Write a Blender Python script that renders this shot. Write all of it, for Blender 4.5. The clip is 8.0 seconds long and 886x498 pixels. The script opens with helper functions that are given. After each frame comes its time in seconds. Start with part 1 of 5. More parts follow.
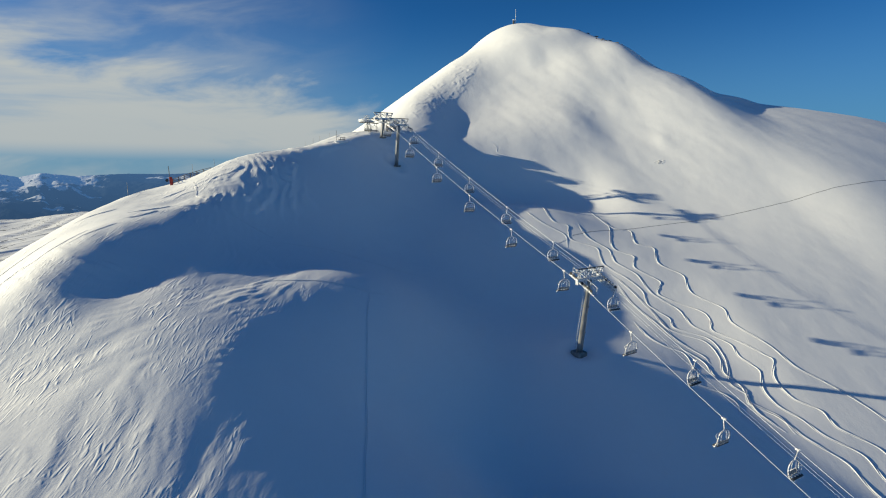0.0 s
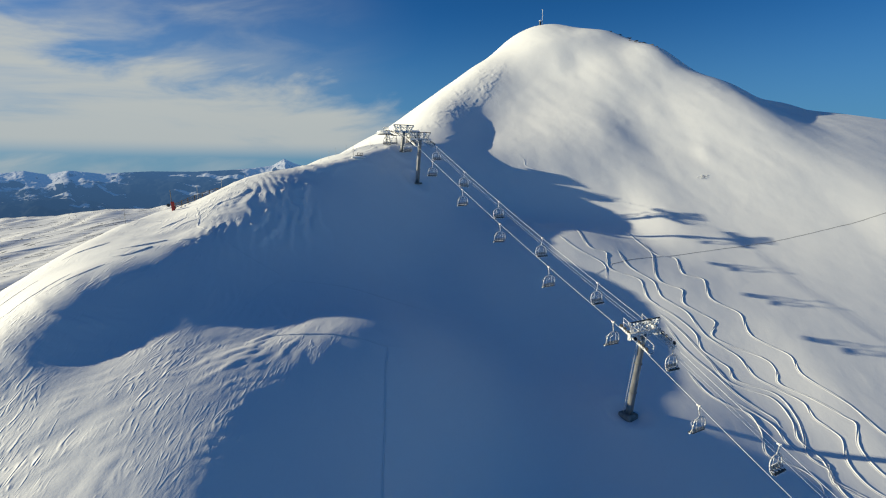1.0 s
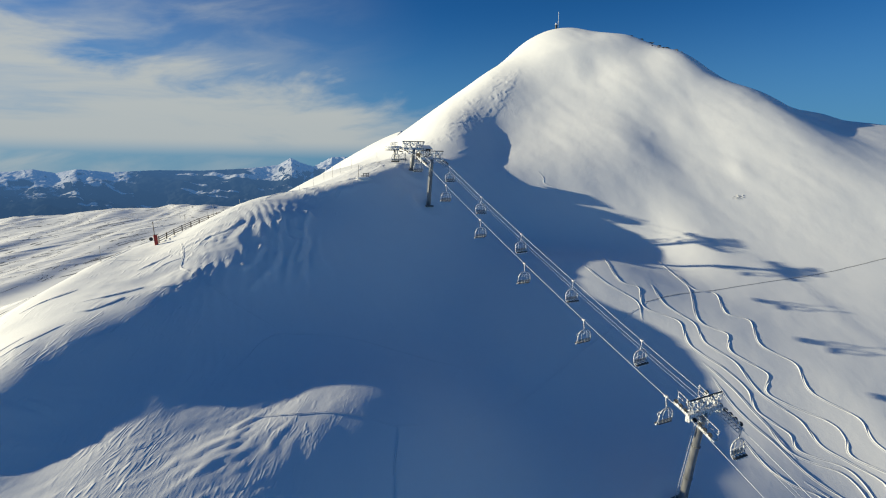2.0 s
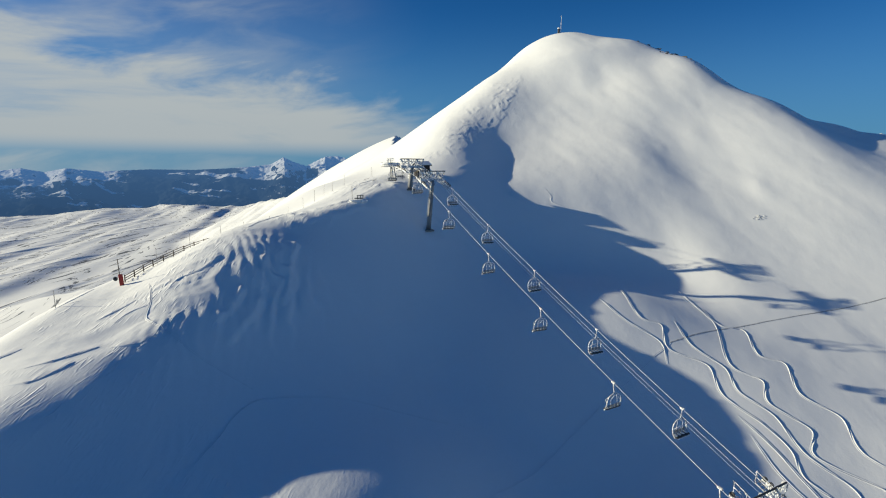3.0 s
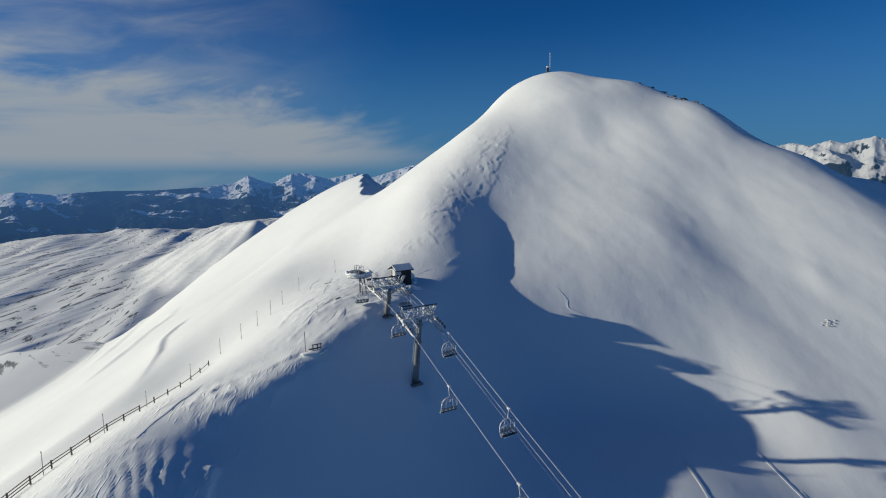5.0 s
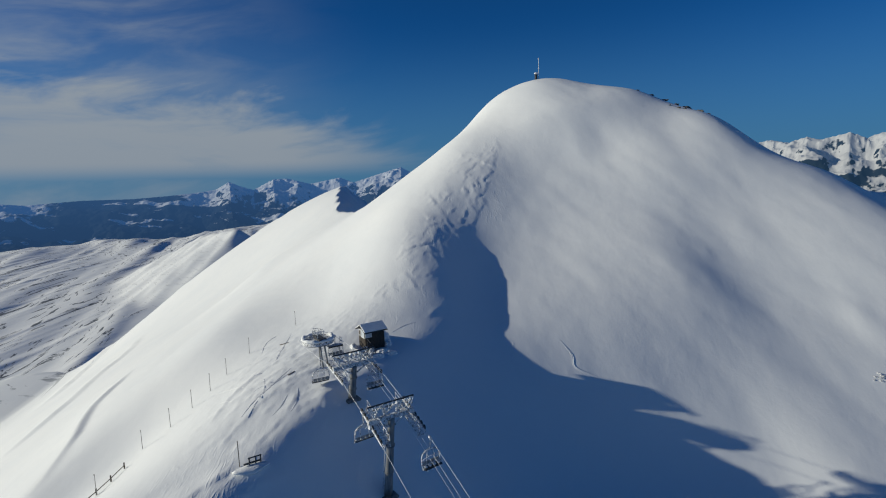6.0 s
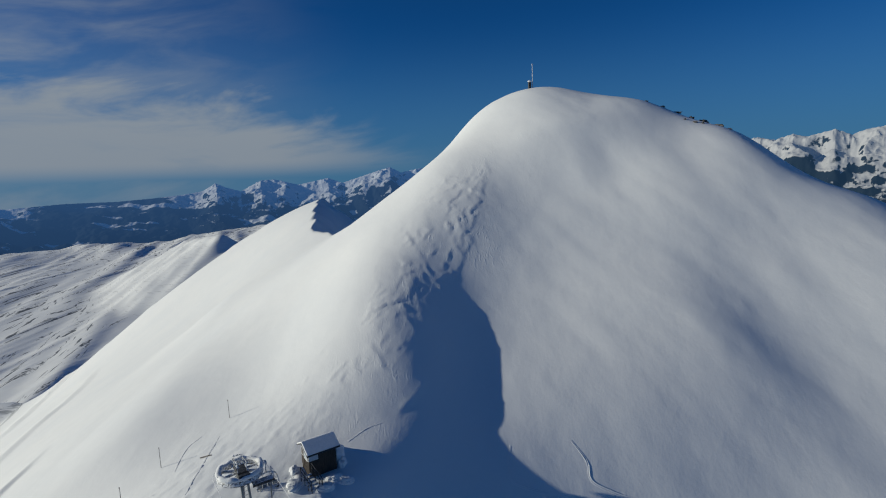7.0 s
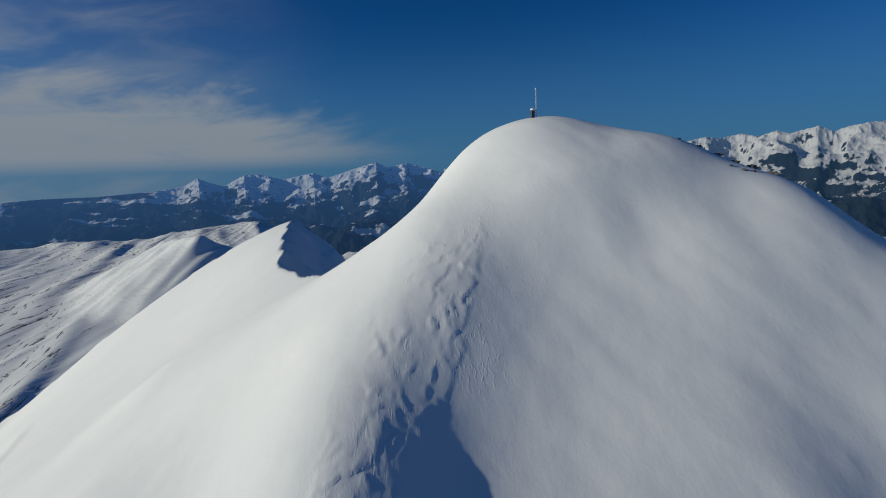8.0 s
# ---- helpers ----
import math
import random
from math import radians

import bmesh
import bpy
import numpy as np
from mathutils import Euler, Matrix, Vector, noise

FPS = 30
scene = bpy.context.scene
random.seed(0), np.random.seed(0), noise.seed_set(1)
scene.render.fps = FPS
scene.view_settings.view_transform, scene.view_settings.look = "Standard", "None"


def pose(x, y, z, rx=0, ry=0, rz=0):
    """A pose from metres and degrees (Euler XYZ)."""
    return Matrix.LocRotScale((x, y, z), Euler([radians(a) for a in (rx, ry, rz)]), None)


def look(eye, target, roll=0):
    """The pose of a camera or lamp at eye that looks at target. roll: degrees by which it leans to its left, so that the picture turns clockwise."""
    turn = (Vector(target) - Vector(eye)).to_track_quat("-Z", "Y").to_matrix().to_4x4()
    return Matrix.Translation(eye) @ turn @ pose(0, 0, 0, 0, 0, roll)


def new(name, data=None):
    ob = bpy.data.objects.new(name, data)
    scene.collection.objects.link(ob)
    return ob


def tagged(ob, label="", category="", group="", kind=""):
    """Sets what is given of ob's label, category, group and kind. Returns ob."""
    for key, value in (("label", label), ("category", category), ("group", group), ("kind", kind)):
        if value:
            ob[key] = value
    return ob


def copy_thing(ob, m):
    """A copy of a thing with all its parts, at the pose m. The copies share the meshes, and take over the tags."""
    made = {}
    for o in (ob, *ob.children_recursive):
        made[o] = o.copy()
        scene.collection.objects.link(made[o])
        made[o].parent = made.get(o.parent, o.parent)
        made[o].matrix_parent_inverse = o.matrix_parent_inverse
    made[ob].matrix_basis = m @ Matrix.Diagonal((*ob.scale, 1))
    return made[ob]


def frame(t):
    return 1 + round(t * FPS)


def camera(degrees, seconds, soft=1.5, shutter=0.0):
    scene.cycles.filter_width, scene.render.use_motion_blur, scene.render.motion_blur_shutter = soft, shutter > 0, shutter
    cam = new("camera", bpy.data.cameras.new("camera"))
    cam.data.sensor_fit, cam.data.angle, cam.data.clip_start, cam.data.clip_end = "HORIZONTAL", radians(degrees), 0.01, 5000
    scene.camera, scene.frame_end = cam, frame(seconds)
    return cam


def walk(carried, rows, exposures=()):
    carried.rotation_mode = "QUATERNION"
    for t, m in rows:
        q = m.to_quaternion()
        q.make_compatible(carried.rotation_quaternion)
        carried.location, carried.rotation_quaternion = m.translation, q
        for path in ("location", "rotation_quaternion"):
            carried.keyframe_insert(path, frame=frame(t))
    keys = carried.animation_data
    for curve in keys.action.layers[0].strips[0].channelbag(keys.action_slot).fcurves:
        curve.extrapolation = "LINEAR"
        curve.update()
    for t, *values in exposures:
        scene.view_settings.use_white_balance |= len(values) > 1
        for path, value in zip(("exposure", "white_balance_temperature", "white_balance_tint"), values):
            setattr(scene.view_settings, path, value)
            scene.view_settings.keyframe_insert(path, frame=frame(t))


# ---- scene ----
cam = camera(82.0, 8.0, 1.1)
METRES, EYE, TILT, LEAN, TURN = 128.0, 40.0, -9.0, 0.0, 0.0
ROWS = [
    (0.0, 0.0, 0.0, 0.0, 0.0, 0.0, -0.0),
    (0.5, -0.0058, 0.0358, 0.0231, 0.85, -0.16, -0.23),
    (1.0, -0.0113, 0.07, 0.0443, 1.97, -0.26, -0.41),
    (1.5, -0.0179, 0.1056, 0.0665, 2.8, -0.32, -0.65),
    (3.0, -0.0401, 0.2073, 0.1302, 1.9, -0.45, -0.68),
    (3.5, -0.0473, 0.2379, 0.1501, 1.74, -0.32, -0.61),
    (4.0, -0.0601, 0.2991, 0.1938, 1.72, -0.03, -0.4),
    (4.5, -0.0662, 0.3555, 0.2357, 0.94, 0.51, 0.23),
    (5.0, -0.0667, 0.4084, 0.2776, -1.39, 0.89, 1.13),
    (6.5, -0.0435, 0.5908, 0.362, -3.34, 1.08, 2.72),
    (7.0, -0.0302, 0.6602, 0.4012, -4.06, 0.9, 3.09),
    (7.5, -0.0183, 0.7275, 0.4436, -5.0, 0.62, 3.31),
    (8.0, -0.0061, 0.841, 0.5181, -5.53, 0.14, 3.19),
]
EXPOSURES = [(0.0, 0.44, 7000, 0), (3.5, 0.30, 6620, 0), (4.5, -0.01, 6250, 2), (5.0, -0.14, 6150, 3), (6.5, -0.36, 6000, 3), (8.0, -0.54, 5950, 3)]
walk(cam, [(t, pose(0, 0, EYE, TILT, LEAN, TURN) @ pose(METRES * x, METRES * y, METRES * z, 90 + pitch, roll, yaw)) for t, x, y, z, yaw, pitch, roll in ROWS], EXPOSURES)

# ---------------------------------------------------------------- light
SUN = Vector((49.0, -1.8, -14.9)).normalized()
lamp = bpy.data.lights.new("sun", "SUN")
lamp.energy, lamp.angle, lamp.color = 4.6, radians(0.5), (1.0, 0.89, 0.715)
sun = new("sun", lamp)
sun.matrix_world = look((0, 0, 300), Vector((0, 0, 300)) + SUN)

world = bpy.data.worlds.new("sky")
scene.world = world
world.use_nodes = True
wn, wl = world.node_tree.nodes, world.node_tree.links
back = wn["Background"]
back.inputs["Strength"].default_value = 0.055
sky = wn.new("ShaderNodeTexSky")
sky.sky_type, sky.sun_disc = "NISHITA", False
sky.sun_elevation, sky.sun_rotation = math.asin(-SUN.z), math.atan2(-SUN.x, -SUN.y)
sky.altitude, sky.air_density, sky.dust_density, sky.ozone_density = 2300, 1.0, 0.3, 2.0


def wnode(kind, **inputs):
    n = wn.new("ShaderNode" + kind)
    for key, value in inputs.items():
        s = n.inputs[int(key[1:])] if key[0] == "i" and key[1:].isdigit() else n.inputs[key]
        if isinstance(value, bpy.types.NodeSocket):
            wl.new(value, s)
        else:
            s.default_value = value
    return n


def wmath(op, a, b=0.0, clamp=False):
    n = wnode("Math", i0=a, i1=b)
    n.operation, n.use_clamp = op, clamp
    return n.outputs[0]


def wband(v, a, b):
    n = wnode("MapRange", Value=v)
    n.interpolation_type = "SMOOTHSTEP"
    n.inputs["From Min"].default_value, n.inputs["From Max"].default_value = a, b
    return n.outputs["Result"]


def wmix(fac, a, b, mode="MIX"):
    n = wn.new("ShaderNodeMix")
    n.data_type, n.blend_type = "RGBA", mode
    for s, value in ((n.inputs[0], fac), (n.inputs[6], a), (n.inputs[7], b)):
        if isinstance(value, bpy.types.NodeSocket):
            wl.new(value, s)
        else:
            s.default_value = value
    return n.outputs[2]


way = wn.new("ShaderNodeTexCoord").outputs["Generated"]
axes = wnode("SeparateXYZ", Vector=way)
up = axes.outputs[2]
clear = wmix(1.0, sky.outputs["Color"], (0.17, 0.67, 1.28, 1), "MULTIPLY")
# pale haze along the horizon
clear = wmix(wmath("MULTIPLY", wband(up, 0.29, -0.02), 0.85), clear, (1.45, 3.4, 6.1, 1))
# a bank of high cloud over the west, its top edge falling away to the north, and wisps above it
turned = wmath("ARCTAN2", axes.outputs[0], axes.outputs[1])
swept = wmath("SUBTRACT", up, wmath("MULTIPLY", turned, 0.16))
low = wnode("CombineXYZ", X=wmath("MULTIPLY", turned, 2.6), Y=wmath("MULTIPLY", up, 17.0), Z=0.4)
veil = wnode("TexNoise", Vector=low.outputs[0], Scale=1.0, Detail=6.0, Roughness=0.55, Distortion=0.5).outputs[0]
thin = wnode("CombineXYZ", X=wmath("MULTIPLY", turned, 4.6), Y=wmath("MULTIPLY", swept, 17.0), Z=2.3)
wisp = wnode("TexNoise", Vector=thin.outputs[0], Scale=1.0, Detail=7.0, Roughness=0.55, Distortion=0.35).outputs[0]
west = wmath("MULTIPLY", wband(turned, 0.14, -0.26), wband(turned, -2.9, -2.2))
bank = wmath("SUBTRACT", wmath("ADD", up, wmath("MULTIPLY", turned, 0.20)), wmath("MULTIPLY", wmath("SUBTRACT", wisp, 0.5), 0.26))
lower = wmath("MULTIPLY", wband(bank, 0.105, 0.015), wmath("MULTIPLY", wband(up, 0.002, 0.045), wband(veil, 0.12, 0.52)))
lower = wmath("MULTIPLY", lower, west)
upper = wmath("MULTIPLY", wmath("ADD", wmath("MULTIPLY", wband(wisp, 0.34, 0.78), 0.85), 0.15), wmath("MULTIPLY", wband(wmath("ADD", turned, wmath("MULTIPLY", wisp, 0.30)), 0.10, -0.42), wband(up, 0.55, 0.14)))
upper = wmath("MULTIPLY", upper, wband(turned, -2.9, -2.2))
cover = wmath("MAXIMUM", wmath("MULTIPLY", lower, 0.88), wmath("MULTIPLY", upper, 0.78), True)
cloud = wmix(wband(up, 0.02, 0.16), (6.5, 6.7, 7.3, 1), (7.2, 7.3, 7.6, 1))
wl.new(wmix(cover, clear, cloud), back.inputs["Color"])


# ---------------------------------------------------------------- noise for landforms
def lattice(i, j, seed):
    h = (i.astype(np.int64) * 374761393 + j.astype(np.int64) * 668265263 + seed * 974634541) & 0xFFFFFFFF
    h = ((h ^ (h >> 13)) * 1274126177) & 0xFFFFFFFF
    return (h ^ (h >> 16)) / 4294967295.0 * 6.2831853


def grain(x, y, seed=0):
    """Gradient noise of two coordinates, about -0.7 to 0.7."""
    i, j = np.floor(x), np.floor(y)
    u, v = x - i, y - j

    def corner(a, b):
        t = lattice(i + a, j + b, seed)
        return np.cos(t) * (u - a) + np.sin(t) * (v - b)
    p, q = u * u * u * (u * (u * 6 - 15) + 10), v * v * v * (v * (v * 6 - 15) + 10)
    top = corner(0, 0) * (1 - p) + corner(1, 0) * p
    return top * (1 - q) + (corner(0, 1) * (1 - p) + corner(1, 1) * p) * q


def fractal(x, y, octaves, seed=0, gain=0.5):
    out, size = 0.0, 1.0
    for k in range(octaves):
        out = out + size * grain(x, y, seed + k)
        x, y, size = x * 2.03 + 7.1, y * 2.03 - 3.7, size * gain
    return out


def ridged(x, y, octaves, seed=0):
    out, size, hold = 0.0, 1.0, 1.0
    for k in range(octaves):
        r = (1.0 - np.abs(grain(x, y, seed + k)) * 1.9) ** 2
        out = out + size * r * hold
        hold = np.clip(r * 1.3, 0, 1)
        x, y, size = x * 2.07 + 3.3, y * 2.07 + 9.2, size * 0.5
    return out


def step(a, b, v):
    q = np.clip((v - a) / (b - a), 0, 1)
    return q * q * (3 - 2 * q)


# ---------------------------------------------------------------- the lie of the land
# heights of four spline sheets, each adding to the one before: on nets of 60 m, 26 m, 15 m and, on the dome, 12 m
BROAD_FROM, BROAD_STEP = (-200.0, -60.0), 60.0
BROAD = np.array([
    [-66.2, -30.3, -7.3, -6.1, -21.5, -41.0, -63.3, -86.0, -108.2],
    [-59.8, -18.8, 8.7, 10.7, -8.4, -21.8, -40.7, -61.8, -81.9],
    [-51.7, -10.8, 23.0, 29.8, 9.9, -0.2, -14.9, -35.1, -53.7],
    [-45.5, -9.4, 25.0, 43.4, 36.1, 35.7, 23.1, -0.4, -20.4],
    [-39.9, -11.0, 26.8, 65.9, 78.7, 68.5, 66.4, 36.0, 11.5],
    [-39.0, -1.6, 31.3, 53.4, 88.8, 58.0, 56.7, 46.5, 31.4],
    [-40.8, -1.3, 29.8, 84.3, 58.0, 69.9, 56.8, 48.9, 37.8],
    [-34.8, 20.1, 65.7, 92.8, 15.7, 56.1, 50.9, 43.9, 34.1],
    [-24.7, 28.6, 49.0, 28.6, 30.5, 42.3, 41.5, 36.2, 28.2],
])
FINE_FROM, FINE_STEP = (-76.0, 20.0), 26.0
FINE = np.array([
    [-3.3, -1.9, 5.3, -3.0, -4.8, -2.0, -0.0, 1.0],
    [0.6, -2.0, 3.0, -5.6, -5.4, -1.8, 0.2, 0.8],
    [5.7, 10.0, 5.3, -3.9, -5.6, -2.4, -0.4, 0.3],
    [0.8, 10.0, 7.9, -2.6, -4.2, -3.2, -1.8, -0.5],
    [-1.3, 3.0, 5.1, -2.5, -8.9, -10.0, -5.5, -0.8],
    [0.6, 3.0, 0.3, -2.4, -5.1, -7.2, 2.6, -0.3],
    [0.7, 0.0, -1.9, -1.2, -3.7, -1.1, 11.1, -3.8],
    [0.4, -1.8, 5.4, 16.8, 15.2, 24.2, 3.9, -12.2],
    [3.2, 4.3, 5.4, 7.3, 35.0, 12.8, 11.2, -3.3],
    [6.2, 9.8, 7.8, 5.9, 24.3, 12.2, 7.2, -2.2],
])
DOME_FROM, DOME_STEP = (-8.0, 170.0), 12.0
DOME = np.array([
    [0.1, -0.1, -0.3, -0.0, 0.0, -0.0, 0.2, 4.1, 0.3, 0.6, 0.0],
    [0.5, 0.5, -0.8, 0.5, 0.3, 0.3, 1.7, -0.8, 2.4, 3.4, -0.0],
    [0.1, 0.8, -0.9, 0.6, 0.9, -4.7, 6.4, -0.3, -5.2, 0.8, -0.0],
    [-0.4, 1.4, -2.7, 0.3, -2.2, 3.7, -2.7, 2.2, -1.4, 0.0, 0.0],
    [-0.5, -0.1, 1.8, 1.8, -0.2, -0.8, 1.4, -1.1, 0.1, 0.0, 0.0],
    [-0.9, -2.8, 3.9, -2.2, -0.0, -2.4, 0.2, -0.0, 0.1, 0.0, 0.0],
    [-0.1, -0.3, 0.8, 0.8, 0.7, -0.3, 0.0, 0.0, 0.0, 0.0, 0.0],
    [0.0, 0.0, 0.0, 0.0, 0.0, 0.0, 0.0, 0.0, 0.0, 0.0, 0.0],
])
DETAIL_FROM, DETAIL_STEP = (-54.0, 36.0), 15.0
DETAIL = np.array([
    [3.4, -2.3, 2.3, 0.8, -7.0, -3.2, -0.0, 1.7],
    [10.1, 2.4, 1.3, 0.5, -9.6, -0.9, 0.9, 1.0],
    [4.9, 0.9, -5.3, 4.6, -6.1, 1.2, -0.5, -1.8],
    [-7.9, -0.1, -8.2, -7.2, -7.5, -5.4, -1.0, -2.8],
    [-3.4, 4.8, -4.6, -12.3, -4.8, -2.8, 1.0, -0.2],
    [-5.0, 4.0, 0.5, -7.1, -1.7, 1.5, -0.6, -0.1],
    [-5.9, -2.9, 6.5, 0.6, -10.2, -8.0, -4.2, 1.6],
    [-1.2, -0.7, 2.4, 0.5, -1.6, -0.5, -0.3, 0.8],
    [2.3, 1.7, -2.8, 7.0, -3.0, -0.6, 2.0, 2.2],
    [2.0, 0.1, -1.3, 8.4, -2.8, -2.3, 0.4, -0.0],
    [1.4, -0.9, -1.6, 2.9, 2.0, -2.2, -2.8, -0.5],
    [0.9, -0.7, -0.7, 1.0, -1.0, -5.5, -7.0, -3.4],
])


def weights(v, first, gap, n):
    u = np.clip((v - first) / gap, 0, n - 1.0001)
    i = np.floor(u).astype(int)
    q = u - i
    return i, ((1 - q) ** 3 / 6, (3 * q ** 3 - 6 * q ** 2 + 4) / 6, (-3 * q ** 3 + 3 * q ** 2 + 3 * q + 1) / 6, q ** 3 / 6)


def sheet(net, first, gap, x, y):
    ny, nx = net.shape
    i, wx = weights(x, first[0], gap, nx)
    j, wy = weights(y, first[1], gap, ny)
    z = 0.0
    for a in range(4):
        for b in range(4):
            z = z + net[np.clip(j - 1 + b, 0, ny - 1), np.clip(i - 1 + a, 0, nx - 1)] * wx[a] * wy[b]
    return z


def rim(v, a, b, soft):
    return np.clip((v - a) / soft, 0, 1) * np.clip((b - v) / soft, 0, 1)


def blend(v, a, b, soft):
    return step(a, a + soft, v) * step(b, b - soft, v)


def outlier(x, y):
    """A sharp ridge that stands across the upland, its flanks cut by gullies."""
    pts = ((-330, 1240, -62), (-362, 1232, -48), (-395, 1202, -23), (-524, 1339, -45), (-647, 1415, -104), (-756, 1481, -158), (-900, 1560, -215))
    fall, side = 0.36 * x + 0.93 * y, 0.93 * x - 0.36 * y
    out = np.full(x.shape, -900.0)
    for (ax, ay, az), (bx, by, bz) in zip(pts, pts[1:]):
        n = math.hypot(bx - ax, by - ay)
        t = np.clip(((x - ax) * (bx - ax) + (y - ay) * (by - ay)) / n ** 2, 0, 1)
        d = np.hypot(x - ax - t * (bx - ax), y - ay - t * (by - ay))
        cut = 10 * np.abs(grain(side / 52, fall / 420, 17)) + 5 * np.abs(grain(side / 25, fall / 300, 18))
        out = np.maximum(out, az + (bz - az) * t - 0.50 * d - cut * step(4, 30, d) + 5 * grain(x / 46, y / 46, 16))
    return out


def far_land(x, y):
    """Wooded valleys all round, and to the north-west a broad white upland scored by gullies."""
    valley = -330 + 70 * fractal(x / 700, y / 700, 4, 5)
    bend = 45 * fractal(x / 500, y / 500, 2, 15)
    along, across = 0.96 * y - 0.28 * x + bend, 0.96 * x + 0.28 * y + bend
    r, bearing = np.hypot(x, y), np.arctan2(x, y)
    upland = -176 + 0.010 * (r - 600) + 0.04 * (x + 1300) + 15 * fractal(across / 520, along / 1400, 3, 19, 0.4)
    for wide, long, high, seed in ((150, 1500, 8, 9), (64, 900, 4.5, 23)):
        saw = across / wide + 0.8 * fractal(across / wide / 2.2, along / long, 2, seed)
        fall = saw - np.floor(saw)
        upland = upland + high * np.where(fall < 0.72, fall / 0.72, (1 - fall) / 0.28) * (0.35 + 0.65 * step(-0.25, 0.3, fractal(across / wide / 2, along / long, 3, seed + 4)))
    edge = 2480 + 150 * fractal(bearing * 6, x * 0, 3, 27)
    upland = upland + 26 * np.exp(-((r - edge + 120) / 260) ** 2) * (0.8 + 0.9 * fractal(bearing * 11, r / 600, 3, 29))
    upland = np.maximum(upland, outlier(x, y))
    hold = step(edge + 260, edge, r) * step(-0.10, -0.24, bearing) * step(-2.4, -1.6, bearing)
    return valley + (upland - valley) * hold


# the crest of the mountain, from the shoulder by the lower pylon up to the summit
CREST = ((-36, -40), (-36, 30), (-38, 52), (-40, 75), (-36, 95), (-29, 112), (-18, 128), (-10, 145), (-3, 165), (8, 185), (18, 202), (31, 221))


def off_crest(y):
    return np.interp(y, [p[1] for p in CREST], [p[0] for p in CREST])


def crusted(x, y):
    """How far the snow is carved by the wind, 0 to 1: along the crest, on the shoulder and on the summit ridge."""
    off = x - off_crest(y) - 1
    near = np.exp(-(off / np.where(off < 0, 18, 6.5)) ** 2) * step(35, 60, y) * step(126, 108, y)
    shoulder = rim(x, -85, -11, 9) * rim(y, -30, 74, 9) * (1 - 0.8 * np.exp(-(((x + 34.5) / 5) ** 2 + ((y - 55.5) / 6) ** 2)))
    arete = step(130, 158, y) * step(225, 195, y) * np.exp(-((x - off_crest(y) - 1) / 9) ** 2)
    return np.maximum(np.maximum(shoulder, 1.15 * near), 0.45 * arete)


LEDGES = []


def ledge(high, run, *pts):
    """A wind-cut edge in the crust: it rises slowly from the west over the run, and breaks off to the east."""
    LEDGES.append((high, run, pts))


def broken_crust(x, y):
    z = np.zeros(x.shape)
    for high, run, pts in LEDGES:
        px, py = [p[0] for p in pts], [p[1] for p in pts]
        box = (x > min(px) - 6) & (x < max(px) + 3) & (y > min(py) - 3) & (y < max(py) + 3)
        if not box.any():
            continue
        u, v = x[box], y[box]
        u = u + 0.28 * fractal(u / 2.2, v / 2.2, 3, 91)
        v = v + 0.28 * fractal(u / 2.2, v / 2.2, 3, 93)
        best, side, place, gone = np.full(u.shape, 1e9), np.zeros(u.shape), np.zeros(u.shape), 0.0
        whole = sum(math.dist(p, q) for p, q in zip(pts, pts[1:]))
        for p, q in zip(pts, pts[1:]):
            dx, dy, n = q[0] - p[0], q[1] - p[1], math.dist(p, q)
            t = ((u - p[0]) * dx + (v - p[1]) * dy) / n
            d = np.hypot(u - p[0] - np.clip(t, 0, n) * dx / n, v - p[1] - np.clip(t, 0, n) * dy / n)
            east = ((u - p[0]) * dy - (v - p[1]) * dx) * (1 if dy > 0 else -1)
            nearer = d < best
            best, side, place = np.where(nearer, d, best), np.where(nearer, east, side), np.where(nearer, gone + t, place)
            gone += n
        ends = step(-0.5, 0.9, place) * step(whole + 0.5, whole - 0.9, place) * (0.8 + 0.7 * grain(place / 1.6, place * 0 + whole, 95))
        z[box] = np.maximum(z[box], high * ends * np.where(side < 0, np.exp(-best / run), np.clip(1 - best / 0.35, 0, 1)))
    return z


# long cracks on the sunny side of the crest
ledge(0.11, 1.3, (-44.6, 68.6), (-42.4, 69.0), (-41.4, 70.7), (-40.6, 72.4))
ledge(0.11, 1.4, (-44.4, 71.2), (-42.7, 72.3), (-41.8, 73.8), (-40.4, 75.3))
ledge(0.09, 1.2, (-51.4, 70.8), (-49.8, 73.2), (-48.2, 75.2))
ledge(0.10, 1.1, (-44.4, 80.6), (-43.4, 82.6), (-42.6, 84.6))
ledge(0.11, 1.3, (-39.1, 75.0), (-37.1, 76.0), (-36.5, 77.8), (-36.5, 79.4), (-36.7, 81.4))
ledge(0.07, 1.0, (-51.5, 83.9), (-51.5, 86.2), (-51.4, 90.1))
ledge(0.07, 1.0, (-41.9, 80.0), (-41.6, 82.0), (-40.4, 83.4))
ledge(0.07, 1.0, (-50.9, 85.0), (-49.6, 85.8), (-46.9, 86.0))
ledge(0.11, 1.0, (-36.6, 75.6), (-36.0, 78.3), (-36.2, 80.4), (-35.9, 82.7))
ledge(0.11, 1.4, (-39.3, 86.1), (-39.3, 87.9), (-38.2, 89.3), (-37.1, 90.5), (-36.4, 93.1))
ledge(0.06, 0.8, (-36.5, 103.0), (-35.9, 107.9), (-34.7, 113.1))
ledge(0.06, 0.7, (-46.9, 56.0), (-46.4, 60.0), (-45.0, 64.0))
ledge(0.07, 0.7, (-50.0, 48.0), (-48.6, 53.0), (-47.6, 57.0))
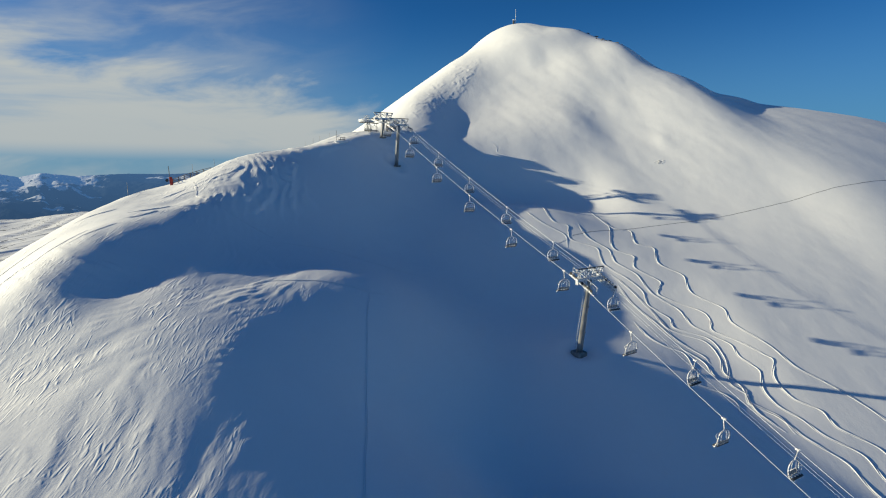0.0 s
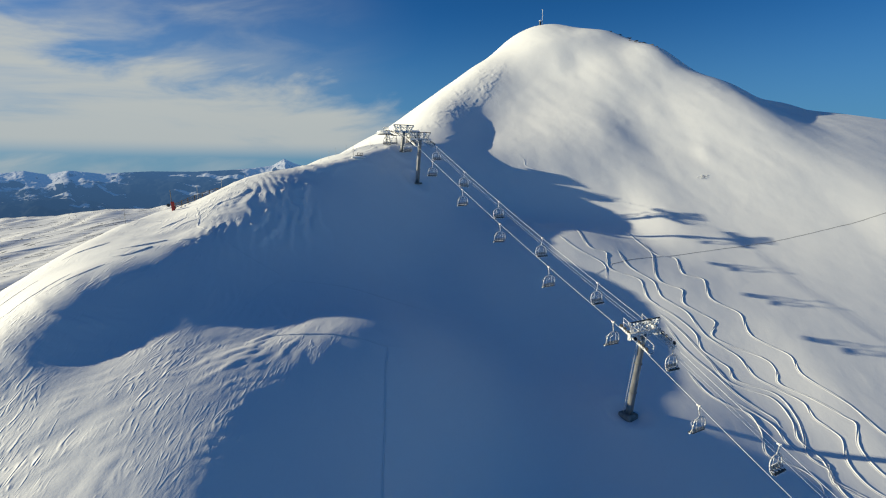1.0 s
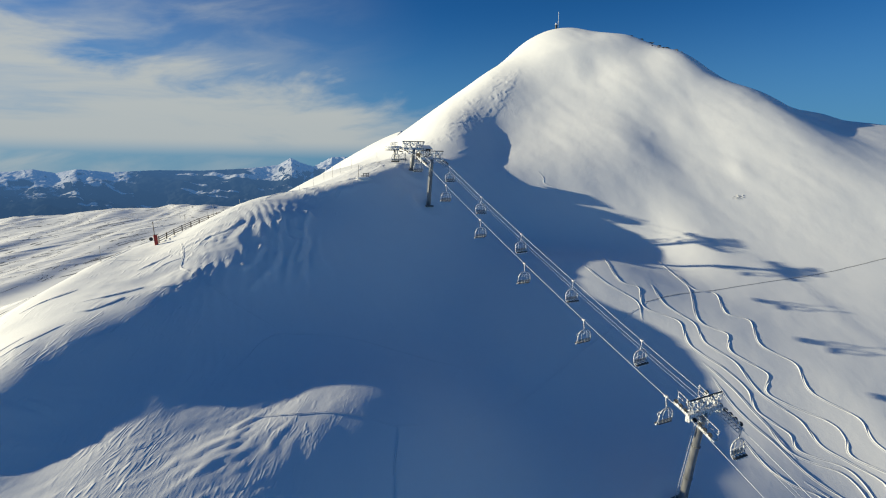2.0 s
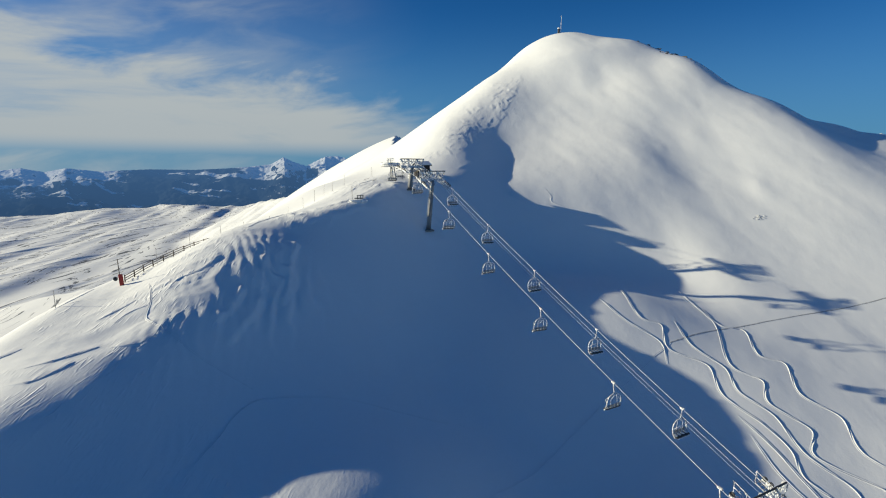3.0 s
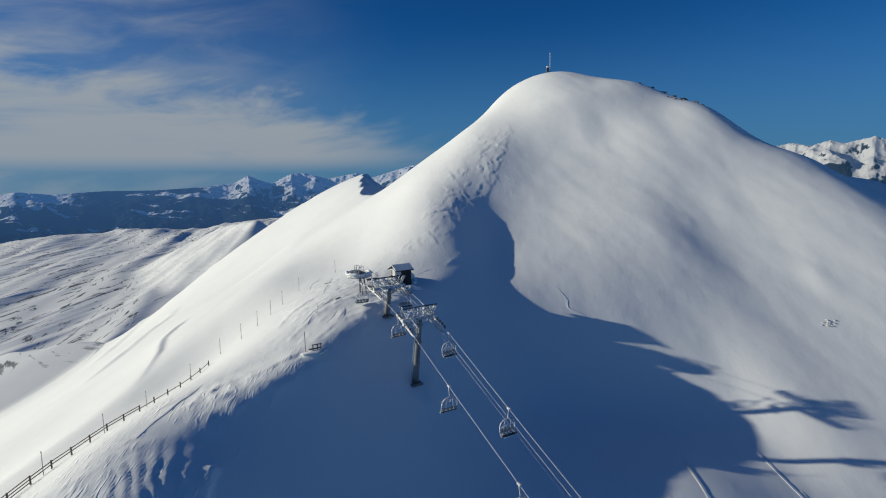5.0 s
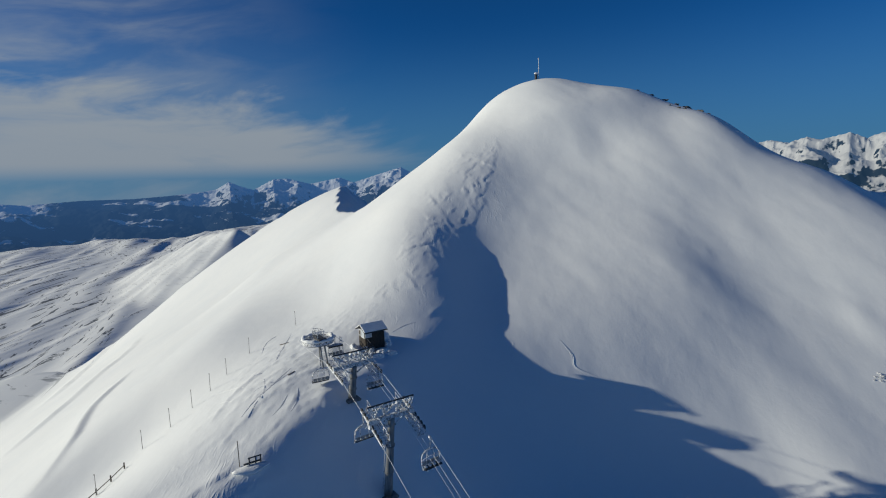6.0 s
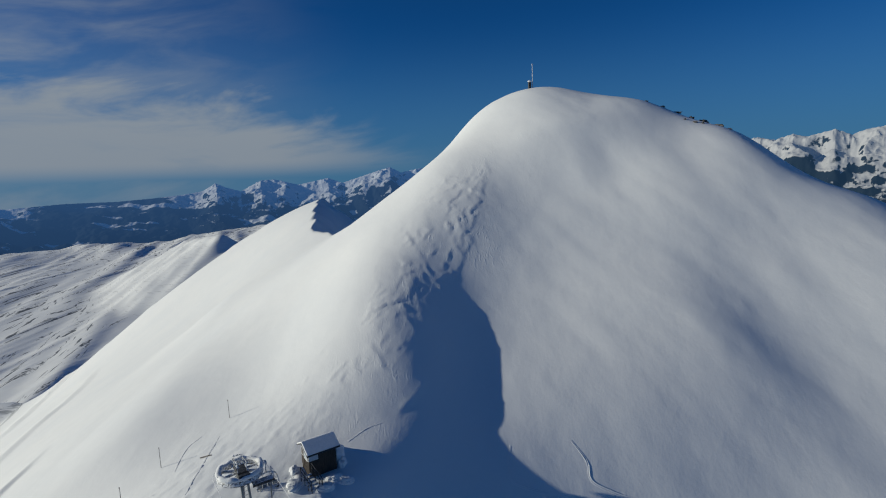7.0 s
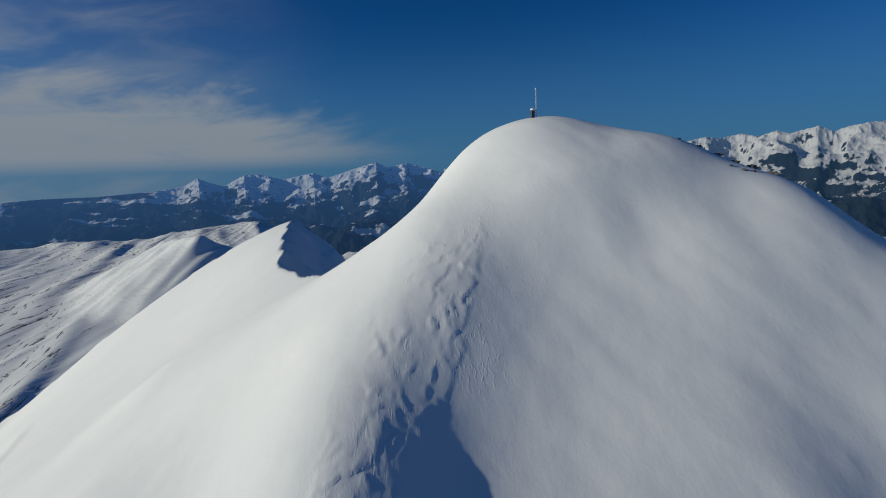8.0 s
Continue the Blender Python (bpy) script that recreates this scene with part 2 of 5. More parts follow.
ledge(0.06, 0.7, (-54.0, 55.0), (-52.4, 61.0), (-50.6, 66.0))
ledge(0.05, 0.7, (-44.6, 60.0), (-43.6, 63.6), (-42.4, 66.0))
# strips of snow that hang down its shady side
ledge(0.55, 1.2, (-31.1, 95.4), (-30.3, 92.0), (-29.3, 90.2), (-29.0, 87.2))
ledge(0.8, 1.3, (-28.6, 101.4), (-28.3, 97.4), (-27.4, 93.3), (-27.0, 89.8))
ledge(0.5, 1.0, (-29.3, 88.9), (-29.4, 85.7), (-29.8, 83.3), (-30.4, 80.5))
ledge(0.45, 1.0, (-31.3, 88.9), (-31.4, 85.7), (-32.2, 82.3))
# edges of trodden and drifted snow on the level below the top station
ledge(0.24, 2.0, (-29.4, 112.2), (-26.9, 115.1), (-24.1, 117.4))
ledge(0.32, 2.2, (-29.2, 106.9), (-28.1, 108.9), (-25.2, 111.4), (-22.4, 115.6), (-20.0, 117.4))
ledge(0.3, 1.6, (-26.2, 108.4), (-25.6, 110.6), (-23.3, 113.7))
ledge(0.16, 0.8, (-30.0, 126.0), (-29.4, 131.0), (-26.6, 136.0))
ledge(0.12, 0.6, (-27.0, 121.0), (-25.0, 126.0), (-22.6, 130.5))
ledge(0.12, 0.6, (-23.6, 119.0), (-21.4, 124.0), (-20.8, 128.0))
ledge(0.14, 0.7, (-6.0, 146.0), (-3.6, 148.4), (-2.2, 150.6))
# short scarps where the crust of the summit ridge has broken away
scarps = random.Random(14)
for k in range(80):
    sy = scarps.uniform(150, 196)
    sx = float(np.interp(sy, (146, 152, 161, 171, 177, 182, 186, 196), (-9.5, -6.4, -1.6, 3.0, 6.9, 9.2, 10.8, 14.0))) - 0.4 - abs(scarps.gauss(0, 3.4))
    lean, span = scarps.uniform(-0.9, 0.9), scarps.uniform(0.6, 2.2)
    ledge(scarps.uniform(0.05, 0.14), scarps.uniform(0.5, 1.3), (sx - span * math.sin(lean), sy - span), (sx + scarps.uniform(-0.3, 0.3), sy), (sx + span * math.sin(lean + 0.4), sy + span))


# long low drifts down the sunny flank, steep on their lee side
FLANK_DRIFTS = (
    (0.8, 0.8, (128, 143, 158, 170, 182), (-52, -56, -62.6, -65.3, -69.4)),
    (1.0, 1.3, (165, 186, 201, 227, 248, 274, 300), (-86, -92, -96.5, -105.8, -110.5, -121, -132)),
    (1.4, 2.0, (270, 296, 320, 345, 362), (-160, -166, -171, -176, -182)),
)


def flank_drifts(x, y):
    z = 0.0
    for high, lee, ys, xs in FLANK_DRIFTS:
        d = x - np.interp(y, ys, xs) + 0.9 * grain(y / 26, x / 40, 73)
        z = z + high * rim(y, ys[0], ys[-1], 16) * (0.8 + 0.6 * grain(y / 22, d * 0 + high, 74)) * np.where(d < 0, np.exp(np.minimum(d, 0) / 6), np.exp(-(d / lee) ** 2))
    return z


def wind_crust(x, y):
    """Wind-carved snow: long broad drifts, and small ridges that break off on their lee side."""
    rough = crusted(x, y)
    patch = np.clip(0.35 + 1.8 * fractal(x / 9, y / 12, 3, 41), 0, 1)
    along = 0.86 * x + 0.51 * y
    bend = 4.5 * fractal(x / 13, y / 13, 2, 31)

    def carved(across, sway):
        drift = 0.30 * grain(along / 20, (across + bend) / 7.0, 33) + 0.15 * grain(along / 11, (across + bend) / 3.2, 34)
        saw = (across + sway * bend) / 1.3 + 1.1 * fractal(along / 6, across / 3.2, 3, 36)
        fall = saw - np.floor(saw)
        teeth = 0.115 * np.where(fall < 0.75, fall / 0.75, (1 - fall) / 0.25) * step(-0.15, 0.3, fractal(along / 4, across / 1.6, 2, 38))
        small = (across + sway * bend) / 0.75 + 0.9 * fractal(along / 3.4, across / 1.7, 2, 39)
        cut = small - np.floor(small)
        return drift, teeth + 0.06 * np.where(cut < 0.7, cut / 0.7, (1 - cut) / 0.3)
    # along the crest the ripples run with the wind, on the shoulder they swing round from east to north
    drift, teeth = carved(0.51 * x - 0.86 * y, 1.2)
    lower = step(50, 38, y) * step(-31, -25, x)
    drift_here, teeth_here = carved(np.hypot(x + 40, y - 65) * (1 - lower) + (x + 51.6) * lower, 0.8)
    here = step(72, 62, y - 0.5 * (x + 40)) * step(-62, -48, x)
    drift, teeth = drift + (drift_here - drift) * here, teeth + (teeth_here - teeth) * here
    z = (drift + teeth * patch) * rough * step(150, 120, y) + broken_crust(x, y)
    # a low swell along the rim of the level by the top station, and trodden snow on it
    rise = x - np.interp(y, (100, 112, 126, 134, 139, 143, 150), (-32.5, -24.2, -15, -9.4, -6, -4, -1))
    z = z + 1.0 * np.exp(-((rise + 2) / 4) ** 2) * rim(y, 104, 146, 8)
    bulge = x - np.interp(y, (64, 72, 80, 86, 94, 100), (-39, -36.5, -34.4, -33.6, -32.4, -31.4))
    z = z + 0.65 * np.exp(-(bulge / 4.6) ** 2) * rim(y, 62, 104, 8) * (0.85 + 0.6 * grain(y / 6.0, x / 9.0, 67))
    # fins of snow running down the lee side
    for mx, my, wide, gap, high, seed in ((-32.6, 92.5, 4.6, 1.5, 0.24, 61), (-27.8, 92.0, 4.0, 2.2, 0.50, 63), (-33.0, 82.0, 5.5, 1.3, 0.12, 65)):
        fin = (0.93 * x + 0.36 * y) / gap + 1.9 * fractal(x / 7.0, y / 11.0, 3, seed, 0.42)
        cut = fin - np.floor(fin)
        shape = np.where(cut < 0.8, step(0, 0.8, cut), step(1, 0.8, cut))
        z = z + high * shape * np.exp(-(((x - mx) / wide) ** 2 + ((y - my) / (1.7 * wide)) ** 2) ** 1.5) * np.clip(0.7 + 1.1 * fractal(x / 5, y / 12, 2, seed + 1), 0.1, 1.2)
    z = z + 0.12 * np.exp(-(((x + 32.4) / 2.2) ** 2 + ((y - 110) / 4.0) ** 2)) * (0.4 + 1.6 * ridged(x / 2.6, y / 2.6, 3, 68) - 0.9)
    flat = np.exp(-(((x + 22) / 11) ** 2 + ((y - 134) / 17) ** 2) ** 2)
    z = z + flat * (0.06 * fractal(x / 1.6, y / 1.9, 4, 57, 0.6) + 0.08 * step(0.16, 0.20, fractal((0.7 * x + 0.7 * y) / 3.4, (0.7 * x - 0.7 * y) / 1.1, 3, 58)))
    arete = step(130, 158, y) * step(225, 195, y) * np.exp(-((x - off_crest(y) - 1) / 9.5) ** 2)
    # the broken lip where the windward crust ends over the hollow
    ragged = 0.55 * fractal(x / 1.9, y / 1.9, 3, 56, 0.6) + 0.7 * grain(x / 9, y / 9, 59)
    d = (x - np.interp(y, (146, 152, 161, 171, 177, 182, 186, 192), (-9.5, -6.4, -1.6, 3.0, 6.9, 9.2, 10.8, 12.5))) * 0.84 + ragged
    worn = arete * step(-0.22, 0.12, fractal(x / 9, y / 13, 2, 50)) * step(0.5 - 2.5 * step(176, 168, y), -2.5 - 2.5 * step(176, 168, y), d)
    scales = (0.75 * x - 0.66 * y) / 2.3 + 1.7 * fractal(x / 4.6, y / 5.2, 4, 51, 0.55)
    slabs = (0.75 * x - 0.66 * y) / 6.0 + 1.5 * fractal(x / 8, y / 9, 3, 52)
    z = z + worn * (0.12 * (scales - np.floor(scales)) * step(-0.1, 0.25, fractal(x / 5, y / 6, 2, 53)) + 0.15 * (slabs - np.floor(slabs)) + 0.03 * fractal(x / 1.0, y / 1.6, 3, 54))
    z = z + arete * 0.10 * grain(x / 8, y / 16, 55)
    tall = rim(y, 150, 188, 9) * (0.75 + 0.9 * grain(y / 5, x / 20, 60))
    return z + 0.10 * tall * np.where(d < 0, np.exp(np.minimum(d, 0) / 2.0), np.clip(1 - d / 0.6, 0, 1))


# the ridge beyond the summit: down to a saddle, then up to the next top
RIDGE = ((235, 2), (250, -14), (265, -27), (285, -38), (308, -43), (349, -44), (380, -44), (430, -40))


def lee_side(x, y):
    """The cliff that falls away to the north and east behind the ridge."""
    edge = np.interp(y, [p[0] for p in RIDGE], [p[1] for p in RIDGE]) + 5 * grain(x / 21, y / 11, 61) * step(268, 290, y)
    d = np.maximum(x - edge, y - 353 + 3 * grain(x / 15, y / 15, 64))
    d = d + 2.0 * grain(x / 9, y / 9, 61)
    return (-1.2 * np.clip(d, 0, 110) + 4.0 * fractal(x / 16, y / 16, 4, 66) * step(2, 14, d)) * step(238, 262, y)


def land(x, y):
    x, y = np.asarray(x, float), np.asarray(y, float)
    z = sheet(BROAD, BROAD_FROM, BROAD_STEP, x, y)
    z = z + sheet(FINE, FINE_FROM, FINE_STEP, x, y) * blend(x, -76, 106, 26) * blend(y, 20, 254, 26)
    z = z + sheet(DETAIL, DETAIL_FROM, DETAIL_STEP, x, y) * blend(x, -54, 51, 15) * blend(y, 36, 201, 15)
    z = z + sheet(DOME, DOME_FROM, DOME_STEP, x, y) * blend(x, -8, 112, 12) * blend(y, 170, 254, 12)
    z = z + lee_side(x, y) + wind_crust(x, y) + flank_drifts(x, y)
    # long soft flutes down the summit's flank
    flank = rim(x, 8, 190, 14) * rim(y, 120, 330, 20)
    down, side = 0.55 * x - 0.83 * y, 0.83 * x + 0.55 * y
    z = z + flank * (0.17 * fractal(down / 34, side / 13, 3, 71) + 0.07 * fractal(down / 15, side / 6, 2, 77) + 0.03 * fractal(down / 7, side / 4, 2, 75) + 0.055 * fractal((0.42 * x - 0.91 * y) / 24, (0.91 * x + 0.42 * y) / 3.4, 2, 79))
    z = z + 0.05 * fractal(x / 5, y / 5, 2, 81)
    for kx, ky, high, wide in ((45.2, 161.0, 0.10, 0.8), (55.2, 164.8, 0.16, 2.6), (31.8, 191.2, 0.3, 2.8), (62.0, 147.0, 0.25, 2.4)):
        z = z + high * np.exp(-(((x - kx) / wide) ** 2 + ((y - ky) / (1.6 * wide)) ** 2))
    z = z + 1.15 * np.exp(-((x - 19) ** 2 + (y - 68) ** 2) / 13 ** 2) + 0.9 * np.exp(-((x - 22) ** 2 + (y - 112) ** 2) / 11 ** 2)
    # the hollow under the summit ridge, and the flank turning away to the east
    z = z - 0.7 * np.exp(-(((x - 3.2) / 5) ** 2 + ((y - 149.5) / 7) ** 2)) - 0.6 * np.exp(-(((x - 3.8) / 5) ** 2 + ((y - 157.5) / 7) ** 2))
    z = z - 0.028 * np.interp(x, (15, 60, 105), (0, 45, 0)) * blend(y, 132, 196, 26)
    # a lip on the shoulder, and the shaded dip behind it
    z = z + 0.25 * np.exp(-(((x + 42.5) / 3) ** 2 + ((y - 56) / 8) ** 2)) - 0.7 * np.exp(-(((x + 34.5) / 4) ** 2 + ((y - 55.5) / 6) ** 2))
    # wind scoops round the pylon feet
    for px, py, deep in ((19.05, 68.35, 0.75), (-10.85, 120.0, 0.4), (-14.95, 127.7, 0.2)):
        r = np.hypot(x - px, y - py)
        z = z - deep * np.exp(-(r / 1.7) ** 2) + 0.18 * np.exp(-((r - 3.0) / 0.9) ** 2)
    out = np.hypot(np.maximum(np.abs(x - 40) - 240, 0), np.maximum(np.maximum(y - 372, -60 - y), 0))
    return z + (far_land(x, y) - z) * step(0, 420, out)


def height(x, y):
    return float(land(x, y))


# ---------------------------------------------------------------- materials
def material(name, base, rough=0.6, metal=0.0):
    m = bpy.data.materials.new(name)
    m.use_nodes = True
    b = m.node_tree.nodes["Principled BSDF"]
    b.inputs["Base Color"].default_value = (*base, 1)
    b.inputs["Roughness"].default_value, b.inputs["Metallic"].default_value = rough, metal
    return m


def nodes_of(m):
    return m.node_tree.nodes, m.node_tree.links, m.node_tree.nodes["Principled BSDF"]


def noise_into(m, scale, detail=5.0, rough=0.6, stretch=None):
    n, l, _ = nodes_of(m)
    co = n.new("ShaderNodeTexCoord").outputs["Object"]
    if stretch:
        mp = n.new("ShaderNodeMapping")
        mp.inputs["Scale"].default_value = stretch
        l.new(co, mp.inputs["Vector"])
        co = mp.outputs[0]
    t = n.new("ShaderNodeTexNoise")
    t.inputs["Scale"].default_value, t.inputs["Detail"].default_value, t.inputs["Roughness"].default_value = scale, detail, rough
    l.new(co, t.inputs["Vector"])
    return t.outputs[0]


def ramp(m, fac, stops):
    n, l, _ = nodes_of(m)
    r = n.new("ShaderNodeValToRGB")
    while len(r.color_ramp.elements) < len(stops):
        r.color_ramp.elements.new(0.5)
    for e, (at, col) in zip(r.color_ramp.elements, stops):
        e.position, e.color = at, (*col, 1)
    l.new(fac, r.inputs[0])
    return r.outputs[0]


def bumped(m, fac, strength, distance, below=None):
    n, l, b = nodes_of(m)
    u = n.new("ShaderNodeBump")
    u.inputs["Strength"].default_value, u.inputs["Distance"].default_value = strength, distance
    l.new(fac, u.inputs["Height"])
    if below:
        l.new(below, u.inputs["Normal"])
    l.new(u.outputs[0], b.inputs["Normal"])
    return u.outputs[0]


def mottled(name, low, high, scale, rough=0.6, metal=0.0, at=(0.35, 0.65), bump=0.3, depth=0.02, stretch=None):
    """A material between two colours, with grain and fine relief."""
    m = material(name, low, rough, metal)
    f = noise_into(m, scale, stretch=stretch)
    nodes_of(m)[1].new(ramp(m, f, [(at[0], low), (at[1], high)]), nodes_of(m)[2].inputs["Base Color"])
    bumped(m, noise_into(m, scale * 4), bump, depth)
    return m


def snow_material():
    m = material("snow", (0.86, 0.87, 0.88), 0.75)
    n, l, b = nodes_of(m)
    wide = noise_into(m, 0.05, 4)
    white = ramp(m, wide, [(0.3, (0.83, 0.845, 0.86)), (0.7, (0.88, 0.885, 0.885))])
    # thin bare streaks of rock and grass, blown free far down on the upland
    far = n.new("ShaderNodeAttribute")
    far.attribute_name = "upland"
    lie = n.new("ShaderNodeMapping")
    lie.inputs["Rotation"].default_value, lie.inputs["Scale"].default_value = (0, 0, radians(-16)), (0.045, 0.0009, 1.0)
    l.new(n.new("ShaderNodeTexCoord").outputs["Object"], lie.inputs["Vector"])
    bare = n.new("ShaderNodeTexNoise")
    bare.inputs["Scale"].default_value, bare.inputs["Detail"].default_value, bare.inputs["Roughness"].default_value, bare.inputs["Distortion"].default_value = 1.0, 4.0, 0.6, 0.12
    l.new(lie.outputs[0], bare.inputs["Vector"])
    blown = n.new("ShaderNodeMapRange")
    blown.inputs["From Min"].default_value, blown.inputs["From Max"].default_value = 0.575, 0.635
    l.new(bare.outputs[0], blown.inputs["Value"])
    shown = n.new("ShaderNodeMath")
    shown.operation = "MULTIPLY"
    l.new(blown.outputs[0], shown.inputs[0])
    l.new(far.outputs["Fac"], shown.inputs[1])
    mixed = n.new("ShaderNodeMix")
    mixed.data_type = "RGBA"
    l.new(shown.outputs[0], mixed.inputs[0])
    l.new(white, mixed.inputs[6])
    mixed.inputs[7].default_value = (0.07, 0.085, 0.11, 1)
    l.new(mixed.outputs[2], b.inputs["Base Color"])
    first = bumped(m, noise_into(m, 0.35, 5, 0.6, (1.0, 0.5, 1.0)), 0.2, 0.3)
    second = bumped(m, noise_into(m, 3.5, 4, 0.6), 0.35, 0.03, first)
    # small drifts and gullies all over the upland
    rills = n.new("ShaderNodeMapping")
    rills.inputs["Rotation"].default_value = (0, 0, radians(-16))
    l.new(n.new("ShaderNodeTexCoord").outputs["Object"], rills.inputs["Vector"])
    rills.inputs["Scale"].default_value = (0.036, 0.0013, 0.0)
    rill = n.new("ShaderNodeTexNoise")
    rill.noise_type = "RIDGED_MULTIFRACTAL"
    for key, value in (("Scale", 1.0), ("Detail", 5.0), ("Roughness", 0.55), ("Lacunarity", 2.1), ("Distortion", 0.15)):
        rill.inputs[key].default_value = value
    l.new(rills.outputs[0], rill.inputs["Vector"])
    scored = n.new("ShaderNodeMath")
    scored.operation = "MULTIPLY"
    l.new(rill.outputs[0], scored.inputs[0])
    l.new(far.outputs["Fac"], scored.inputs[1])
    second = bumped(m, scored.outputs[0], 1.0, 3.6, second)
    # fine wind ripples where the crust is carved
    co = n.new("ShaderNodeTexCoord").outputs["Object"]
    turn = n.new("ShaderNodeMapping")
    turn.inputs["Rotation"].default_value, turn.inputs["Scale"].default_value = (0, 0, radians(59)), (2.2, 0.5, 1.0)
    l.new(co, turn.inputs["Vector"])
    t = n.new("ShaderNodeTexNoise")
    t.noise_type = "RIDGED_MULTIFRACTAL"
    t.inputs["Scale"].default_value, t.inputs["Detail"].default_value, t.inputs["Distortion"].default_value = 1.0, 4.0, 0.9
    l.new(turn.outputs[0], t.inputs["Vector"])
    carve = n.new("ShaderNodeAttribute")
    carve.attribute_name = "crust"
    patches = n.new("ShaderNodeMath")
    patches.operation, patches.use_clamp = "MULTIPLY", True
    l.new(carve.outputs["Fac"], patches.inputs[0])
    spots = n.new("ShaderNodeMapRange")
    spots.inputs["From Min"].default_value, spots.inputs["From Max"].default_value = 0.40, 0.62
    l.new(noise_into(m, 0.16, 3), spots.inputs["Value"])
    l.new(spots.outputs[0], patches.inputs[1])
    height_of = n.new("ShaderNodeMath")
    height_of.operation = "MULTIPLY"
    l.new(t.outputs[0], height_of.inputs[0])
    l.new(patches.outputs[0], height_of.inputs[1])
    bumped(m, height_of.outputs[0], 0.9, 0.13, second)
    return m


SNOW = snow_material()
HEAPED = mottled("heaped snow", (0.80, 0.82, 0.84), (0.88, 0.885, 0.89), 2.0, 0.8, bump=0.6, depth=0.08)
CLOD = mottled("dirty broken snow", (0.50, 0.51, 0.53), (0.74, 0.75, 0.77), 3.0, 0.8, bump=0.6, depth=0.05)
TRODDEN = mottled("trodden grey snow", (0.30, 0.31, 0.32), (0.60, 0.61, 0.62), 1.5, 0.8, bump=0.6, depth=0.05)
FROSTED = mottled("rime-covered steel", (0.22, 0.225, 0.23), (0.82, 0.83, 0.85), 5.0, 0.65, 0.05, (0.38, 0.54), 0.8, 0.04)
GALVANISED = mottled("galvanised steel", (0.17, 0.175, 0.18), (0.34, 0.34, 0.33), 3.0, 0.45, 0.5, stretch=(1, 1, 0.2))
DARK_STEEL = mottled("dark steel", (0.03, 0.032, 0.035), (0.14, 0.14, 0.145), 6.0, 0.5, 0.4, (0.4, 0.75))
ROPE = mottled("rimed wire rope", (0.62, 0.64, 0.66), (0.86, 0.87, 0.88), 9.0, 0.6, 0.0)
CABLE = mottled("signal cable", (0.50, 0.51, 0.53), (0.82, 0.83, 0.84), 9.0, 0.6, 0.0)
SEAT = mottled("dark seat padding", (0.015, 0.017, 0.02), (0.06, 0.065, 0.07), 4.0, 0.6)
GREY_PAD = mottled("grey rimed padding", (0.16, 0.165, 0.17), (0.42, 0.43, 0.44), 5.0, 0.7)
TIMBER = mottled("dark weathered timber", (0.022, 0.017, 0.014), (0.07, 0.055, 0.043), 3.0, 0.75, stretch=(6, 6, 0.6))
WOOD = mottled("grey fence wood", (0.07, 0.055, 0.045), (0.2, 0.17, 0.14), 4.0, 0.8, stretch=(1, 6, 6))
STAKE = mottled("frosted stake wood", (0.12, 0.11, 0.10), (0.50, 0.50, 0.50), 5.0, 0.8)
CONCRETE = mottled("concrete", (0.13, 0.13, 0.125), (0.27, 0.265, 0.255), 2.0, 0.85)
RED = mottled("red canvas", (0.27, 0.02, 0.016), (0.40, 0.035, 0.025), 3.0, 0.6)
PALE = mottled("pale board", (0.55, 0.56, 0.56), (0.75, 0.76, 0.76), 3.0, 0.6)
ROCK = mottled("dark rock", (0.035, 0.033, 0.03), (0.16, 0.15, 0.14), 1.2, 0.85, bump=0.8, depth=0.15)
GLASS = material("window glass", (0.55, 0.6, 0.65), 0.08)


# ---------------------------------------------------------------- ground
def graded(parts, ends, grow):
    """Grid lines: stretches (from, to, gap), then ever wider out to the ends."""
    v = [parts[0][0]]
    for a, e, gap in parts:
        v += list(np.linspace(a, e, round((e - a) / gap) + 1)[1:])
    for sign, k, end in ((-1, 0, ends[0]), (1, -1, ends[1])):
        gap, p, more = abs(v[k] - v[k + 1 if k == 0 else k - 1]), v[k], []
        fine = grow[0 if sign < 0 else 1]
        while sign * (end - p) > 0:
            gap = min(gap * fine, 13.0 if abs(p) < 2700 and fine < 1.03 else 60.0)
            p += sign * gap
            more.append(p)
        v = more[::-1] + v if sign < 0 else v + more
    return np.array(v)


